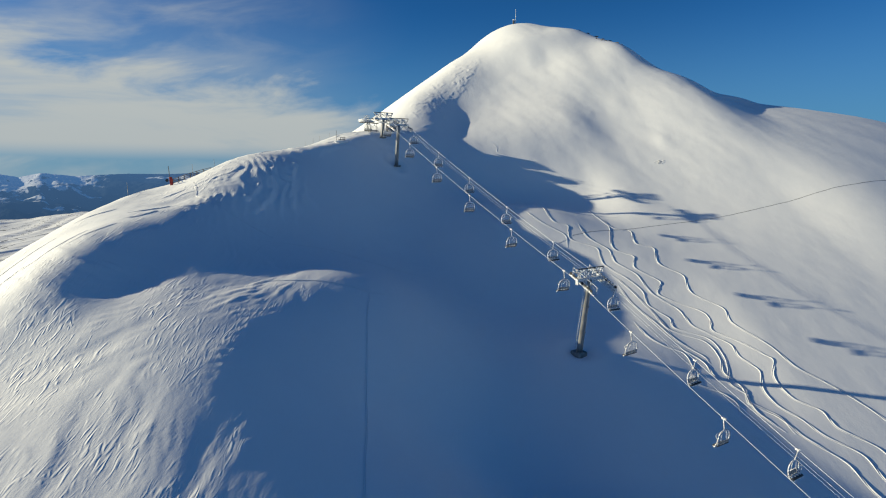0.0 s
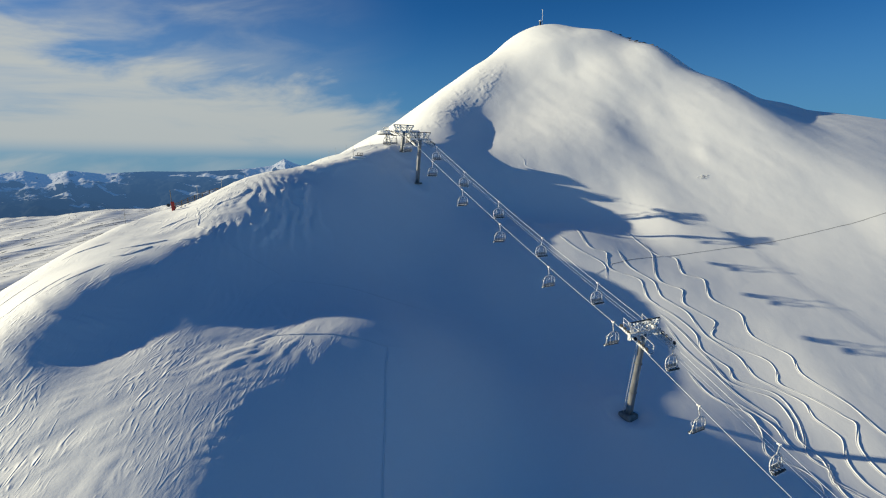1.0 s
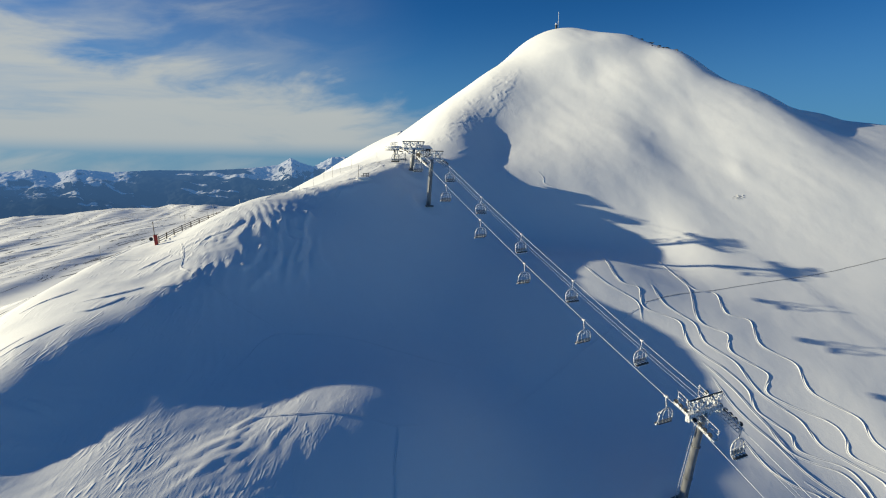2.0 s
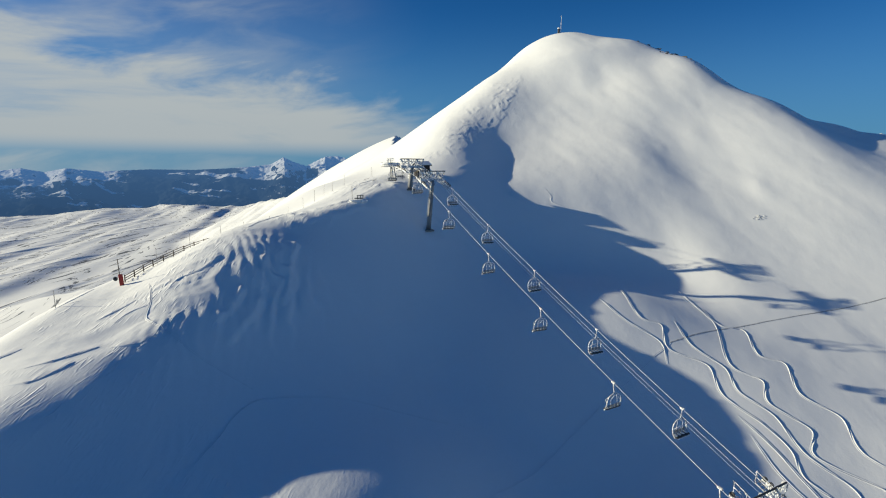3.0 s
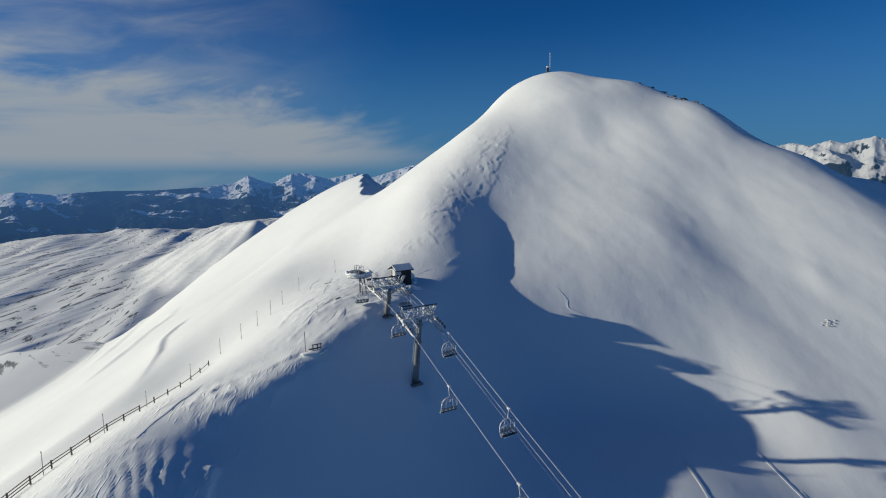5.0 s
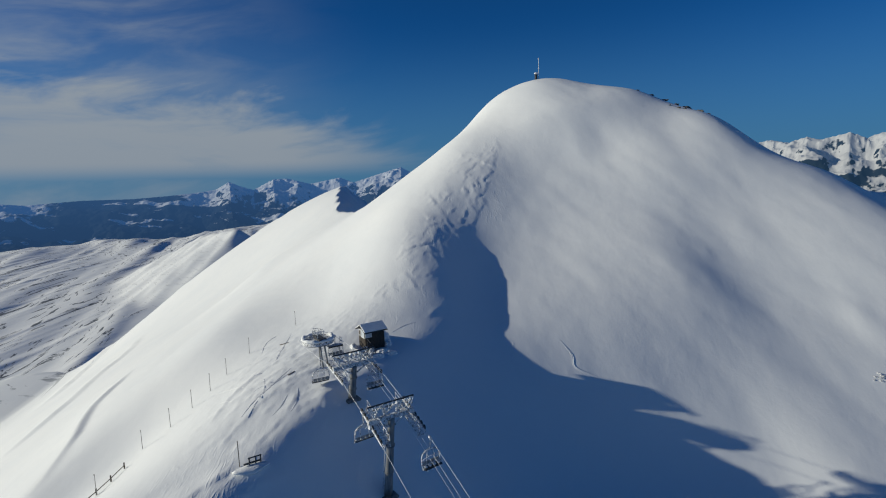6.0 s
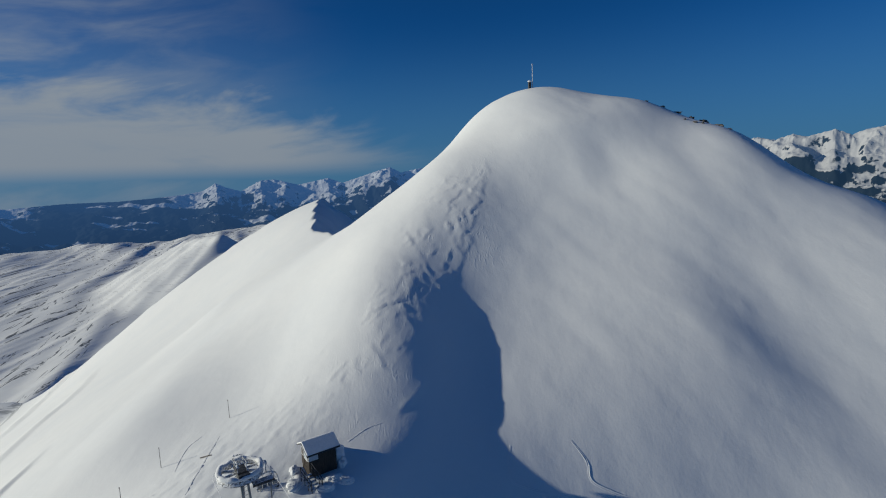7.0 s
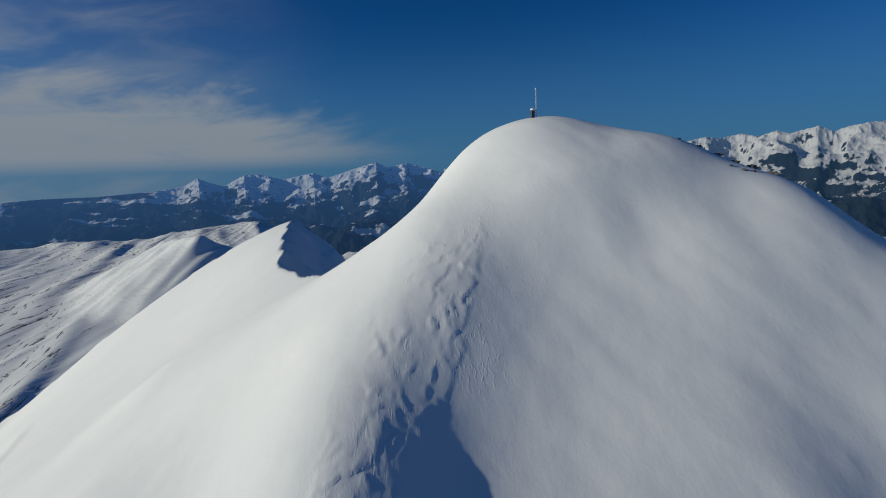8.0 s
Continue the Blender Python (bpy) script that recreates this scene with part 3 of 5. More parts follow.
def build_ground():
    xs = graded(((-64, -56, 0.4), (-56, -12, 0.25), (-12, 16, 0.3), (16, 80, 0.8)), (-4750, 4750), (1.02, 1.045))
    ys = graded(((12, 66, 0.27), (66, 104, 0.33), (104, 145, 0.42), (145, 196, 0.34), (196, 235, 0.8)), (-1500, 4750), (1.06, 1.02))
    gx, gy = np.meshgrid(xs, ys)
    gz = land(gx, gy)
    ny, nx = gx.shape
    me = bpy.data.meshes.new("ground")
    co = np.stack([gx, gy, gz], -1).reshape(-1, 3)
    k = np.arange(ny * nx).reshape(ny, nx)
    quads = np.stack([k[:-1, :-1], k[:-1, 1:], k[1:, 1:], k[1:, :-1]], -1).reshape(-1, 4)
    me.vertices.add(len(co))
    me.vertices.foreach_set("co", co.ravel())
    me.loops.add(quads.size)
    me.loops.foreach_set("vertex_index", quads.ravel())
    me.polygons.add(len(quads))
    me.polygons.foreach_set("loop_start", np.arange(0, quads.size, 4))
    me.polygons.foreach_set("use_smooth", np.ones(len(quads), bool))
    me.update(calc_edges=True)
    carve = me.attributes.new("crust", "FLOAT", "POINT")
    away = me.attributes.new("upland", "FLOAT", "POINT")
    away.data.foreach_set("value", (step(225, 330, np.hypot(gx, gy - 150)) * (1 - 0.9 * step(-12, 4, outlier(gx, gy) - gz))).ravel().astype(np.float32))
    carve.data.foreach_set("value", crusted(gx, gy).ravel().astype(np.float32))
    me.materials.append(SNOW)
    return tagged(new("ground", me), "wind-packed white snow over the whole mountainside", "ground", kind="structure")


build_ground()


# ---------------------------------------------------------------- mesh tools
def part(name, bm, mat, parent=None, label="", smooth=False):
    me = bpy.data.meshes.new(name)
    bm.to_mesh(me)
    bm.free()
    me.materials.append(mat)
    if smooth:
        me.polygons.foreach_set("use_smooth", [True] * len(me.polygons))
    ob = new(name, me)
    ob.parent = parent
    return tagged(ob, label)


def thing(name, m, label, category, group=""):
    ob = new(name)
    ob.empty_display_size = 0.3
    ob.matrix_world = m
    return tagged(ob, label, category, group)


def tube(bm, pts, r, seg=8, end=None):
    """A round bar along a line of points, its radius running from r to end."""
    pts = [Vector(p) for p in pts]
    end = r if end is None else end
    rings = []
    for k, p in enumerate(pts):
        d = (pts[min(k + 1, len(pts) - 1)] - pts[max(k - 1, 0)]).normalized()
        side = d.cross(Vector((0, 0, 1)) if abs(d.z) < 0.9 else Vector((1, 0, 0))).normalized()
        up = side.cross(d)
        q = r + (end - r) * k / max(len(pts) - 1, 1)
        rings.append([bm.verts.new(p + q * (side * math.cos(a) + up * math.sin(a))) for a in (2 * math.pi * s / seg for s in range(seg))])
    for a, b in zip(rings, rings[1:]):
        for s in range(seg):
            bm.faces.new((a[s], a[(s + 1) % seg], b[(s + 1) % seg], b[s]))
    bm.faces.new(rings[0][::-1])
    bm.faces.new(rings[-1])
    return bm


def block(bm, at, size, turn=None, bevel=0.0):
    m = Matrix.Translation(at) @ (turn.to_4x4() if turn else Matrix()) @ Matrix.Diagonal((*size, 1))
    made = bmesh.ops.create_cube(bm, size=1, matrix=m)["verts"]
    if bevel:
        edges = list({e for v in made for e in v.link_edges})
        bmesh.ops.bevel(bm, geom=edges, offset=bevel, segments=1, affect="EDGES")
    return bm


def disc(bm, at, axis, r, width, seg=18):
    turn = Vector(axis).to_track_quat("Z", "Y").to_matrix().to_4x4()
    bmesh.ops.create_cone(bm, cap_ends=True, segments=seg, radius1=r, radius2=r, depth=width, matrix=Matrix.Translation(at) @ turn)
    return bm


def lump(bm, at, size, seed, rough=0.25, sub=3):
    """An uneven rounded heap."""
    made = bmesh.ops.create_icosphere(bm, subdivisions=sub, radius=1)["verts"]
    for v in made:
        k = 1 + rough * (noise.noise(v.co * 1.6 + Vector((seed * 3.1, 0, seed))) + 0.5 * noise.noise(v.co * 4 + Vector((0, seed, 0))))
        v.co = Vector(at) + Vector((v.co.x * size[0] * k, v.co.y * size[1] * k, v.co.z * size[2] * k))
    return bm


def rime(bm, pts, n, size, seed):
    """Small frost lumps along bars, leaning into the wind."""
    rnd = random.Random(seed)
    for _ in range(n):
        a, b = rnd.choice(pts)
        p = Vector(a).lerp(Vector(b), rnd.random())
        s = size * rnd.uniform(0.5, 1.3)
        m = Matrix.Translation(p + Vector((rnd.uniform(-0.08, 0.08), rnd.uniform(-0.08, 0.08), rnd.uniform(-0.02, 0.12)))) @ Euler((rnd.uniform(0, 3), rnd.uniform(0, 3), 0)).to_matrix().to_4x4() @ Matrix.Diagonal((s, s * 0.7, s * 1.6, 1))
        bmesh.ops.create_icosphere(bm, subdivisions=1, radius=1, matrix=m)
    return bm


# ---------------------------------------------------------------- the chairlift
UPHILL, ACROSS = Vector((-0.5, 0.866, 0)), Vector((0.866, 0.5, 0))
LIFT_TURN = Matrix((ACROSS, UPHILL, (0, 0, 1))).transposed()
HALF = 2.25


def lift_frame(p):
    return Matrix.Translation(p) @ LIFT_TURN.to_4x4()


def sheave_train(parent, x, top, slope, seed):
    """The rocker beam with its row of sheaves and a walkway with rails beside it."""
    up = Vector((0, math.cos(slope), math.sin(slope)))
    c = Vector((x, top.y, top.z - 0.35))
    beam = bmesh.new()
    turn = Euler((slope, 0, 0)).to_matrix()
    block(beam, c + Vector((0, 0, -0.16)), (0.10, 4.6, 0.2), turn, 0.02)
    for k in (-1.15, 1.15):
        block(beam, c + up * k + Vector((0, 0, -0.02)), (0.14, 1.5, 0.12), turn, 0.02)
    train = part("sheave_train", beam, FROSTED, parent, "rime-covered rocker beam with rope sheaves")
    for k in range(8):
        wheel = bmesh.new()
        disc(wheel, c + up * (-2.03 + 0.58 * k) + Vector((0, 0, 0.1)), (1, 0, 0), 0.23, 0.09)
        disc(wheel, c + up * (-2.03 + 0.58 * k) + Vector((0, 0, 0.1)), (1, 0, 0), 0.08, 0.2, 8)
        part("sheave", wheel, DARK_STEEL, train)
    side = -0.5 if x > 0 else 0.5
    walk_bm = bmesh.new()
    for k in range(15):
        block(walk_bm, c + Vector((side, 0, -0.3)) + up * (-2.3 + 0.33 * k), (0.55, 0.08, 0.05), turn)
    for s in (-0.26, 0.26):
        tube(walk_bm, [c + Vector((side + s, 0, -0.34)) + up * k for k in (-2.4, 2.4)], 0.045, 6)
    part("walkway", walk_bm, FROSTED, parent, "frosted steel grating walkway")
    rail = bmesh.new()
    bars = []
    for h in (0.5, 1.0):
        bars.append([c + Vector((side * 1.45, 0, h - 0.3)) + up * k for k in (-2.4, 2.4)])
    for k in (-2.4, -1.2, 0, 1.2, 2.4):
        p = c + Vector((side * 1.45, 0, -0.3)) + up * k
        bars.append([p, p + Vector((0, 0, 1.0))])
    for bar in bars:
        tube(rail, bar, 0.035, 6)
    rime(rail, bars, 26, 0.075, seed)
    part("handrail", rail, FROSTED, parent, "frosted steel handrail")


def lift_pylon(base, tall, lean, aside, slope, seed, block_up):
    p = thing("lift_pylon", lift_frame(base), "grey tubular steel chairlift pylon with a rime-covered head", "pylon", "chairlift pylons")
    top = Vector((aside, lean, tall))
    shaft = bmesh.new()
    n = 6
    tube(shaft, [top * (k / n) for k in range(n + 1)], 0.43, 20, 0.32)
    part("shaft", shaft, GALVANISED, p, "grey galvanised steel tube", True)
    for k in (0.33, 0.66):
        ring = bmesh.new()
        disc(ring, top * k, top, 0.45, 0.09, 20)
        part("flange", ring, GALVANISED, p)
    foot = bmesh.new()
    block(foot, (0, 0, 0.1), (1.7, 1.7, 1.3 + block_up), None, 0.12)
    part("foundation", foot, CONCRETE, p, "weathered concrete foundation block")
    ladder = bmesh.new()
    axis = top.normalized()
    for s in (-0.18, 0.18):
        tube(ladder, [Vector((s - 0.1, 0.56, 0.6)), top + Vector((s - 0.1, 0.45, -0.3))], 0.025, 5)
    for k in range(int(tall / 0.35) - 3):
        q = Vector((-0.1, 0.56, 0.9)) + axis * 0.35 * k
        tube(ladder, [q + Vector((-0.18, -0.02, 0)), q + Vector((0.18, -0.02, 0))], 0.02, 4)
    part("ladder", ladder, FROSTED, p, "frosted climbing ladder")
    beam = bmesh.new()
    block(beam, top + Vector((0, 0, 0.05)), (2 * HALF + 0.3, 0.42, 0.46), None, 0.04)
    for s in (-1, 1):
        block(beam, top + Vector((s * HALF, 0, -0.3)), (0.2, 0.5, 0.5), None, 0.03)
        tube(beam, [top + Vector((s * 0.3, 0, -0.9)), top + Vector((s * 1.5, 0, -0.1))], 0.09, 6)
    part("crossbeam", beam, FROSTED, p, "rime-covered steel crossbeam")
    for s in (-1, 1):
        sheave_train(p, s * HALF, top, slope, seed + s)
    gantry = bmesh.new()
    bars = []
    for s in (-HALF, -HALF / 2.6, HALF / 2.6, HALF):
        for k in (-0.22, 0.22):
            bars.append((top + Vector((s * 0.74, k, 0.2)), top + Vector((s * 1.08, k * 0.6, 1.45))))
    for a, b in ((-HALF, -HALF / 2.6), (-HALF / 2.6, HALF / 2.6), (HALF / 2.6, HALF)):
        bars.append((top + Vector((a * 0.74, 0.22, 0.25)), top + Vector((b * 1.08, 0.13, 1.4))))
        bars.append((top + Vector((b * 0.74, -0.22, 0.25)), top + Vector((a * 1.08, -0.13, 1.4))))
    for bar in bars:
        tube(gantry, bar, 0.045, 6)
    rime(gantry, bars, 70, 0.1, seed + 5)
    part("gantry", gantry, FROSTED, p, "white rime-coated lifting frame")
    for k in range(10):
        icicle = bmesh.new()
        e = -0.92 + 1.84 * k / 9
        rod = [(top + Vector((e * HALF * 1.05, 0.02, 1.46)), top + Vector((e * HALF * 0.78, 0.05, 0.35 + 0.25 * (k % 3))))]
        tube(icicle, rod[0], 0.05, 6, 0.03)
        rime(icicle, rod, 7, 0.075, seed + 30 + k)
        part("rimed_rod", icicle, HEAPED, p, "rod thickly coated with white rime")
    boom = bmesh.new()
    tube(boom, [top + Vector((-HALF * 1.08, 0, 1.5)), top + Vector((HALF * 1.08, 0, 1.5))], 0.085, 8)
    tube(boom, [top + Vector((-HALF * 1.04, 0.3, 1.0)), top + Vector((HALF * 1.04, 0.3, 1.0))], 0.05, 6)
    part("boom", boom, DARK_STEEL, p, "dark steel bar along the pylon head")
    return p


PYLONS = ((Vector((19.05, 68.35, 0)), 25.45, -2.0, -0.6, 24, 0.2), (Vector((-10.85, 120.0, 0)), 49.6, -1.9, -0.15, 21, -1.0), (Vector((-14.95, 127.7, 0)), 51.75, -1.2, 0.0, 11, -1.0))
HEADS = []
for k, (foot, top_z, lean, aside, slope, up_by) in enumerate(PYLONS):
    foot.z = height(foot.x, foot.y) - 0.15
    lift_pylon(foot, top_z - foot.z, lean, aside, radians(slope), 10 * k + 3, up_by)
    HEADS.append(foot + UPHILL * lean + ACROSS * aside + Vector((0, 0, top_z - foot.z)))

WHEEL = Vector((-19.8, 135.4, 52.1))
DOWN = HEADS[0] + (HEADS[0] - HEADS[1]).normalized() * 95 - Vector((0, 0, 2.2))


def rope_at(side, y):
    """The place on the rope of that side (-1 or 1) at a given y."""
    line = [h + ACROSS * HALF * side + Vector((0, 0, -0.02)) for h in (DOWN, HEADS[0], HEADS[1], HEADS[2], WHEEL)]
    for a, b in zip(line, line[1:]):
        if y <= b.y or b is line[-1]:
            t = (y - a.y) / (b.y - a.y)
            return a.lerp(b, t) - Vector((0, 0, 4 * t * (1 - t) * 0.00016 * (b - a).length ** 2))


def haul_rope():
    bm = bmesh.new()
    bow = [WHEEL + HALF * (ACROSS * math.cos(a) + UPHILL * math.sin(a)) for a in np.linspace(math.pi, 0, 15)]
    ys = np.linspace(DOWN.y - ACROSS.y * HALF, WHEEL.y - ACROSS.y * HALF, 120)
    left = [rope_at(-1, y) for y in ys]
    right = [rope_at(1, y) for y in np.linspace(WHEEL.y + ACROSS.y * HALF, DOWN.y + ACROSS.y * HALF, 120)]
    tube(bm, left + bow[1:-1] + right, 0.023, 6)
    return tagged(part("haul_rope", bm, ROPE, None, "thick pale wire rope of the chairlift, running over pylon sheaves", True), category="rope")


haul_rope()


def signal_cable(shift, lower, r):
    bm = bmesh.new()
    pts = []
    for y in np.linspace(DOWN.y, HEADS[2].y, 90):
        p = rope_at(1, y)
        pts.append(p + ACROSS * shift + Vector((0, 0, lower)))
    tube(bm, pts, r, 5)
    return tagged(part("signal_cable", bm, CABLE, None, "thin pale signal cable strung between pylon heads", True), category="cable", group="signal cables")


signal_cable(-0.58, -0.25, 0.016)
signal_cable(-0.98, -0.35, 0.013)


def chair():
    """A four-seat chair that hangs from the rope at its origin and faces +y."""
    c = thing("lift_chair", Matrix(), "empty frosted four-seat chairlift chair with a dark seat", "chair", "chairlift chairs")
    grip = bmesh.new()
    block(grip, (0, 0, 0.02), (0.2, 0.5, 0.2), None, 0.04)
    disc(grip, (0.14, 0.12, 0.04), (1, 0, 0), 0.07, 0.1, 10)
    part("grip", grip, FROSTED, c)
    hanger = bmesh.new()
    tube(hanger, [(0, 0, -0.05), (0.02, -0.02, -0.4), (0.02, -0.1, -0.8), (0, -0.16, -1.15)], 0.06, 8)
    part("hanger", hanger, FROSTED, c, "frosted steel hanger arm", True)
    bail = bmesh.new()
    half = [(0, -0.18, -1.12), (0.34, -0.18, -1.15), (0.62, -0.18, -1.26), (0.84, -0.18, -1.46), (0.95, -0.18, -1.75), (0.98, -0.16, -2.1), (0.98, -0.06, -2.5), (0.96, 0.1, -2.74), (0.9, 0.2, -2.8)]
    tube(bail, [(-x, y, z) for x, y, z in half[::-1]] + half[1:], 0.065, 8)
    tube(bail, [(-0.9, 0.2, -2.8), (0.9, 0.2, -2.8)], 0.04, 6)
    part("bail", bail, FROSTED, c, "white frosted tubular frame", True)
    seat = bmesh.new()
    block(seat, (0, 0.05, -2.64), (1.84, 0.52, 0.1), Euler((radians(-6), 0, 0)).to_matrix(), 0.03)
    block(seat, (0, 0.32, -2.70), (1.82, 0.12, 0.14), None, 0.04)
    part("seat", seat, SEAT, c, "dark padded bench seat")
    for k in range(4):
        back_bm = bmesh.new()
        block(back_bm, (-0.69 + 0.46 * k, -0.2, -2.34), (0.42, 0.06, 0.36), Euler((radians(9), 0, 0)).to_matrix(), 0.02)
        part("backrest", back_bm, GREY_PAD, c, "grey rimed backrest")
    frost = bmesh.new()
    for k in range(4):
        lump(frost, (-0.69 + 0.46 * k, 0.02, -2.58), (0.19, 0.2, 0.05), k, 0.3, 2)
    part("seat_frost", frost, HEAPED, c, "thin snow lying on the seat", True)
    for k in range(4):
        rest = bmesh.new()
        lump(rest, (-0.69 + 0.46 * k, 0.36, -2.79), (0.13, 0.07, 0.09), k + 5, 0.3, 2)
        part("rimed_edge", rest, HEAPED, c, "rime on the front edge of the seat", True)
    for s in (-1, 1):
        brace = bmesh.new()
        tube(brace, [(0, -0.14, -1.0), (s * 0.3, -0.18, -1.2), (s * 0.42, -0.17, -1.7), (s * 0.44, -0.18, -2.15)], 0.032, 6)
        part("brace", brace, FROSTED, c)
    bar = bmesh.new()
    tube(bar, [(-0.9, -0.1, -1.95), (-0.84, 0.16, -1.66), (-0.5, 0.22, -1.56), (0.5, 0.22, -1.56), (0.84, 0.16, -1.66), (0.9, -0.1, -1.95)], 0.03, 6)
    for x in (-0.45, 0.45):
        tube(bar, [(x, 0.22, -1.56), (x, 0.34, -1.78), (x * 0.7, 0.37, -1.92)], 0.026, 6)
    part("safety_bar", bar, FROSTED, c, "raised frosted safety bar", True)
    return c


first_chair = chair()
LEFT_CHAIRS = (129.0, 118.7, 108.2, 98.2, 88.0, 77.7, 67.4, 57.4, 47.2, 37.0)
RIGHT_CHAIRS = (136.6, 127.3, 116.6, 106.6, 96.4, 86.1, 75.9, 65.4, 55.0, 45.3, 35.2)
spots = [(-1, y) for y in LEFT_CHAIRS] + [(1, y) for y in RIGHT_CHAIRS]
for k, (side, y) in enumerate(spots):
    m = lift_frame(rope_at(side, y)) @ pose(0, 0, 0, 0, (-1) ** k * 1.5, 0 if side < 0 else 180)
    if k == 0:
        first_chair.matrix_world = m
    else:
        copy_thing(first_chair, m)


def bullwheel():
    w = thing("return_bullwheel", lift_frame(WHEEL) @ Matrix.Scale(0.86, 4), "large frosted steel return wheel of the chairlift on an inclined stand", "wheel")
    rim_bm = bmesh.new()
    n = 40
    loops = []
    for k in range(n):
        a = 2 * math.pi * k / n
        d = Vector((math.cos(a), math.sin(a), 0))
        loops.append([rim_bm.verts.new(d * r + Vector((0, 0, z))) for r, z in ((1.86, 0.30), (2.3, 0.34), (2.26, 0.06), (2.16, 0.0), (2.30, -0.38), (2.02, -0.34))])
    for a, b in zip(loops, loops[1:] + loops[:1]):
        for s in range(6):
            rim_bm.faces.new((a[s], a[(s + 1) % 6], b[(s + 1) % 6], b[s]))
    bmesh.ops.recalc_face_normals(rim_bm, faces=rim_bm.faces[:])
    part("wheel_rim", rim_bm, FROSTED, w, "wide frosted rim")
    for k in range(8):
        spoke = bmesh.new()
        a = 2 * math.pi * (k + 0.3) / 8
        d = Vector((math.cos(a), math.sin(a), 0))
        block(spoke, d * 1.2, (1.75, 0.34, 0.16), Matrix.Rotation(a, 3, "Z"), 0.02)
        part("spoke", spoke, FROSTED, w)
    hub = bmesh.new()
    disc(hub, (0, 0, 0), (0, 0, 1), 0.42, 0.5, 20)
    part("hub", hub, DARK_STEEL, w)
    carriage = bmesh.new()
    block(carriage, (0, -0.5, 0.35), (1.0, 2.4, 0.4), None, 0.05)
    block(carriage, (0, -1.75, 0.1), (1.15, 0.8, 0.9), None, 0.05)
    part("carriage", carriage, DARK_STEEL, w, "dark steel carriage over the wheel")
    cage = bmesh.new()
    bars = []
    for x in (-0.45, 0.45):
        for y in (-1.3, -0.2, 0.7):
            bars.append((Vector((x, y, 0.5)), Vector((x, y, 1.45))))
        for z in (1.0, 1.45):
            bars.append((Vector((x, -1.3, z)), Vector((x, 0.7, z))))
    for y in (-1.3, 0.7):
        bars.append((Vector((-0.45, y, 1.45)), Vector((0.45, y, 1.45))))
    for bar in bars:
        tube(cage, bar, 0.035, 6)
    rime(cage, bars, 40, 0.09, 77)
    part("service_cage", cage, FROSTED, w, "white frosted service cage")
    low = (height(WHEEL.x + 1.2, WHEEL.y - 2.2) - WHEEL.z) / 0.86
    for x in (-0.38, 0.38):
        leg = bmesh.new()
        tube(leg, [(x, -2.7, low - 0.5), (x * 0.8, -1.6, -0.1)], 0.13, 8)
        part("leg", leg, GALVANISED, w, "inclined steel leg")
    back_leg = bmesh.new()
    tube(back_leg, [(0, -0.4, low - 0.6), (0, -0.6, 0.2)], 0.17, 10)
    part("leg", back_leg, GALVANISED, w, "upright steel leg")
    steps = bmesh.new()
    for k in range(9):
        t = k / 9
        tube(steps, [(-0.36, -2.65 + t, low + (0.1 - low) * t * 0.95), (0.36, -2.65 + t, low + (0.1 - low) * t * 0.95)], 0.03, 5)
    part("rungs", steps, FROSTED, w)
    skirt = bmesh.new()
    for k in range(n):
        a = 2 * math.pi * k / n
        d = Vector((math.cos(a), math.sin(a), 0))
        block(skirt, d * 2.14 + Vector((0, 0, -0.42)), (0.12, 0.36, 0.12), Matrix.Rotation(a, 3, "Z"))
    part("guard_ring", skirt, DARK_STEEL, w, "dark steel guard under the rim")
    crust = bmesh.new()
    loops = []
    for k in range(60):
        a = 2 * math.pi * k / 60
        d = Vector((math.cos(a), math.sin(a), 0))
        puff = 0.06 * math.sin(5 * a + 1) + 0.05 * math.sin(11 * a)
        loops.append([crust.verts.new(d * (r + 0.4 * puff) + Vector((0, 0, z + puff * lift))) for r, z, lift in ((1.8, 0.26, 0), (1.86, 0.40, 1), (2.08, 0.48, 1), (2.3, 0.42, 1), (2.37, 0.2, 0), (2.3, 0.1, 0))])
    for a, b in zip(loops, loops[1:] + loops[:1]):
        for q in range(5):
            crust.faces.new((a[q], a[q + 1], b[q + 1], b[q]))
    bmesh.ops.recalc_face_normals(crust, faces=crust.faces[:])
    part("snow_crust", crust, HEAPED, w, "snow lying on the wheel rim", True)
    deck = bmesh.new()
    block(deck, (1.75, -1.9, -0.75), (2.1, 0.9, 0.08), None, 0.01)
    deck = part("platform", deck, FROSTED, w, "frosted service platform")
    edge = bmesh.new()
    block(edge, (1.75, -2.38, -0.8), (2.2, 0.06, 0.24), None, 0.01)
    part("edge_board", edge, DARK_STEEL, deck, "dark edge of the platform")
    guard = bmesh.new()
    for bar in (((2.75, -2.3, -0.8), (2.75, -2.3, 0.25)), ((2.75, -1.5, -0.8), (2.75, -1.5, 0.25)), ((2.75, -2.3, 0.25), (2.75, -1.5, 0.25)), ((2.75, -2.3, -0.25), (2.75, -1.5, -0.25))):
        tube(guard, bar, 0.045, 6)
    part("guard_rail", guard, FROSTED, deck, "rimed guard rail")
    post = bmesh.new()
    tube(post, [(2.5, -1.9, low - 0.9), (2.5, -1.9, -0.78)], 0.07, 6)
    part("post", post, GALVANISED, deck)


bullwheel()


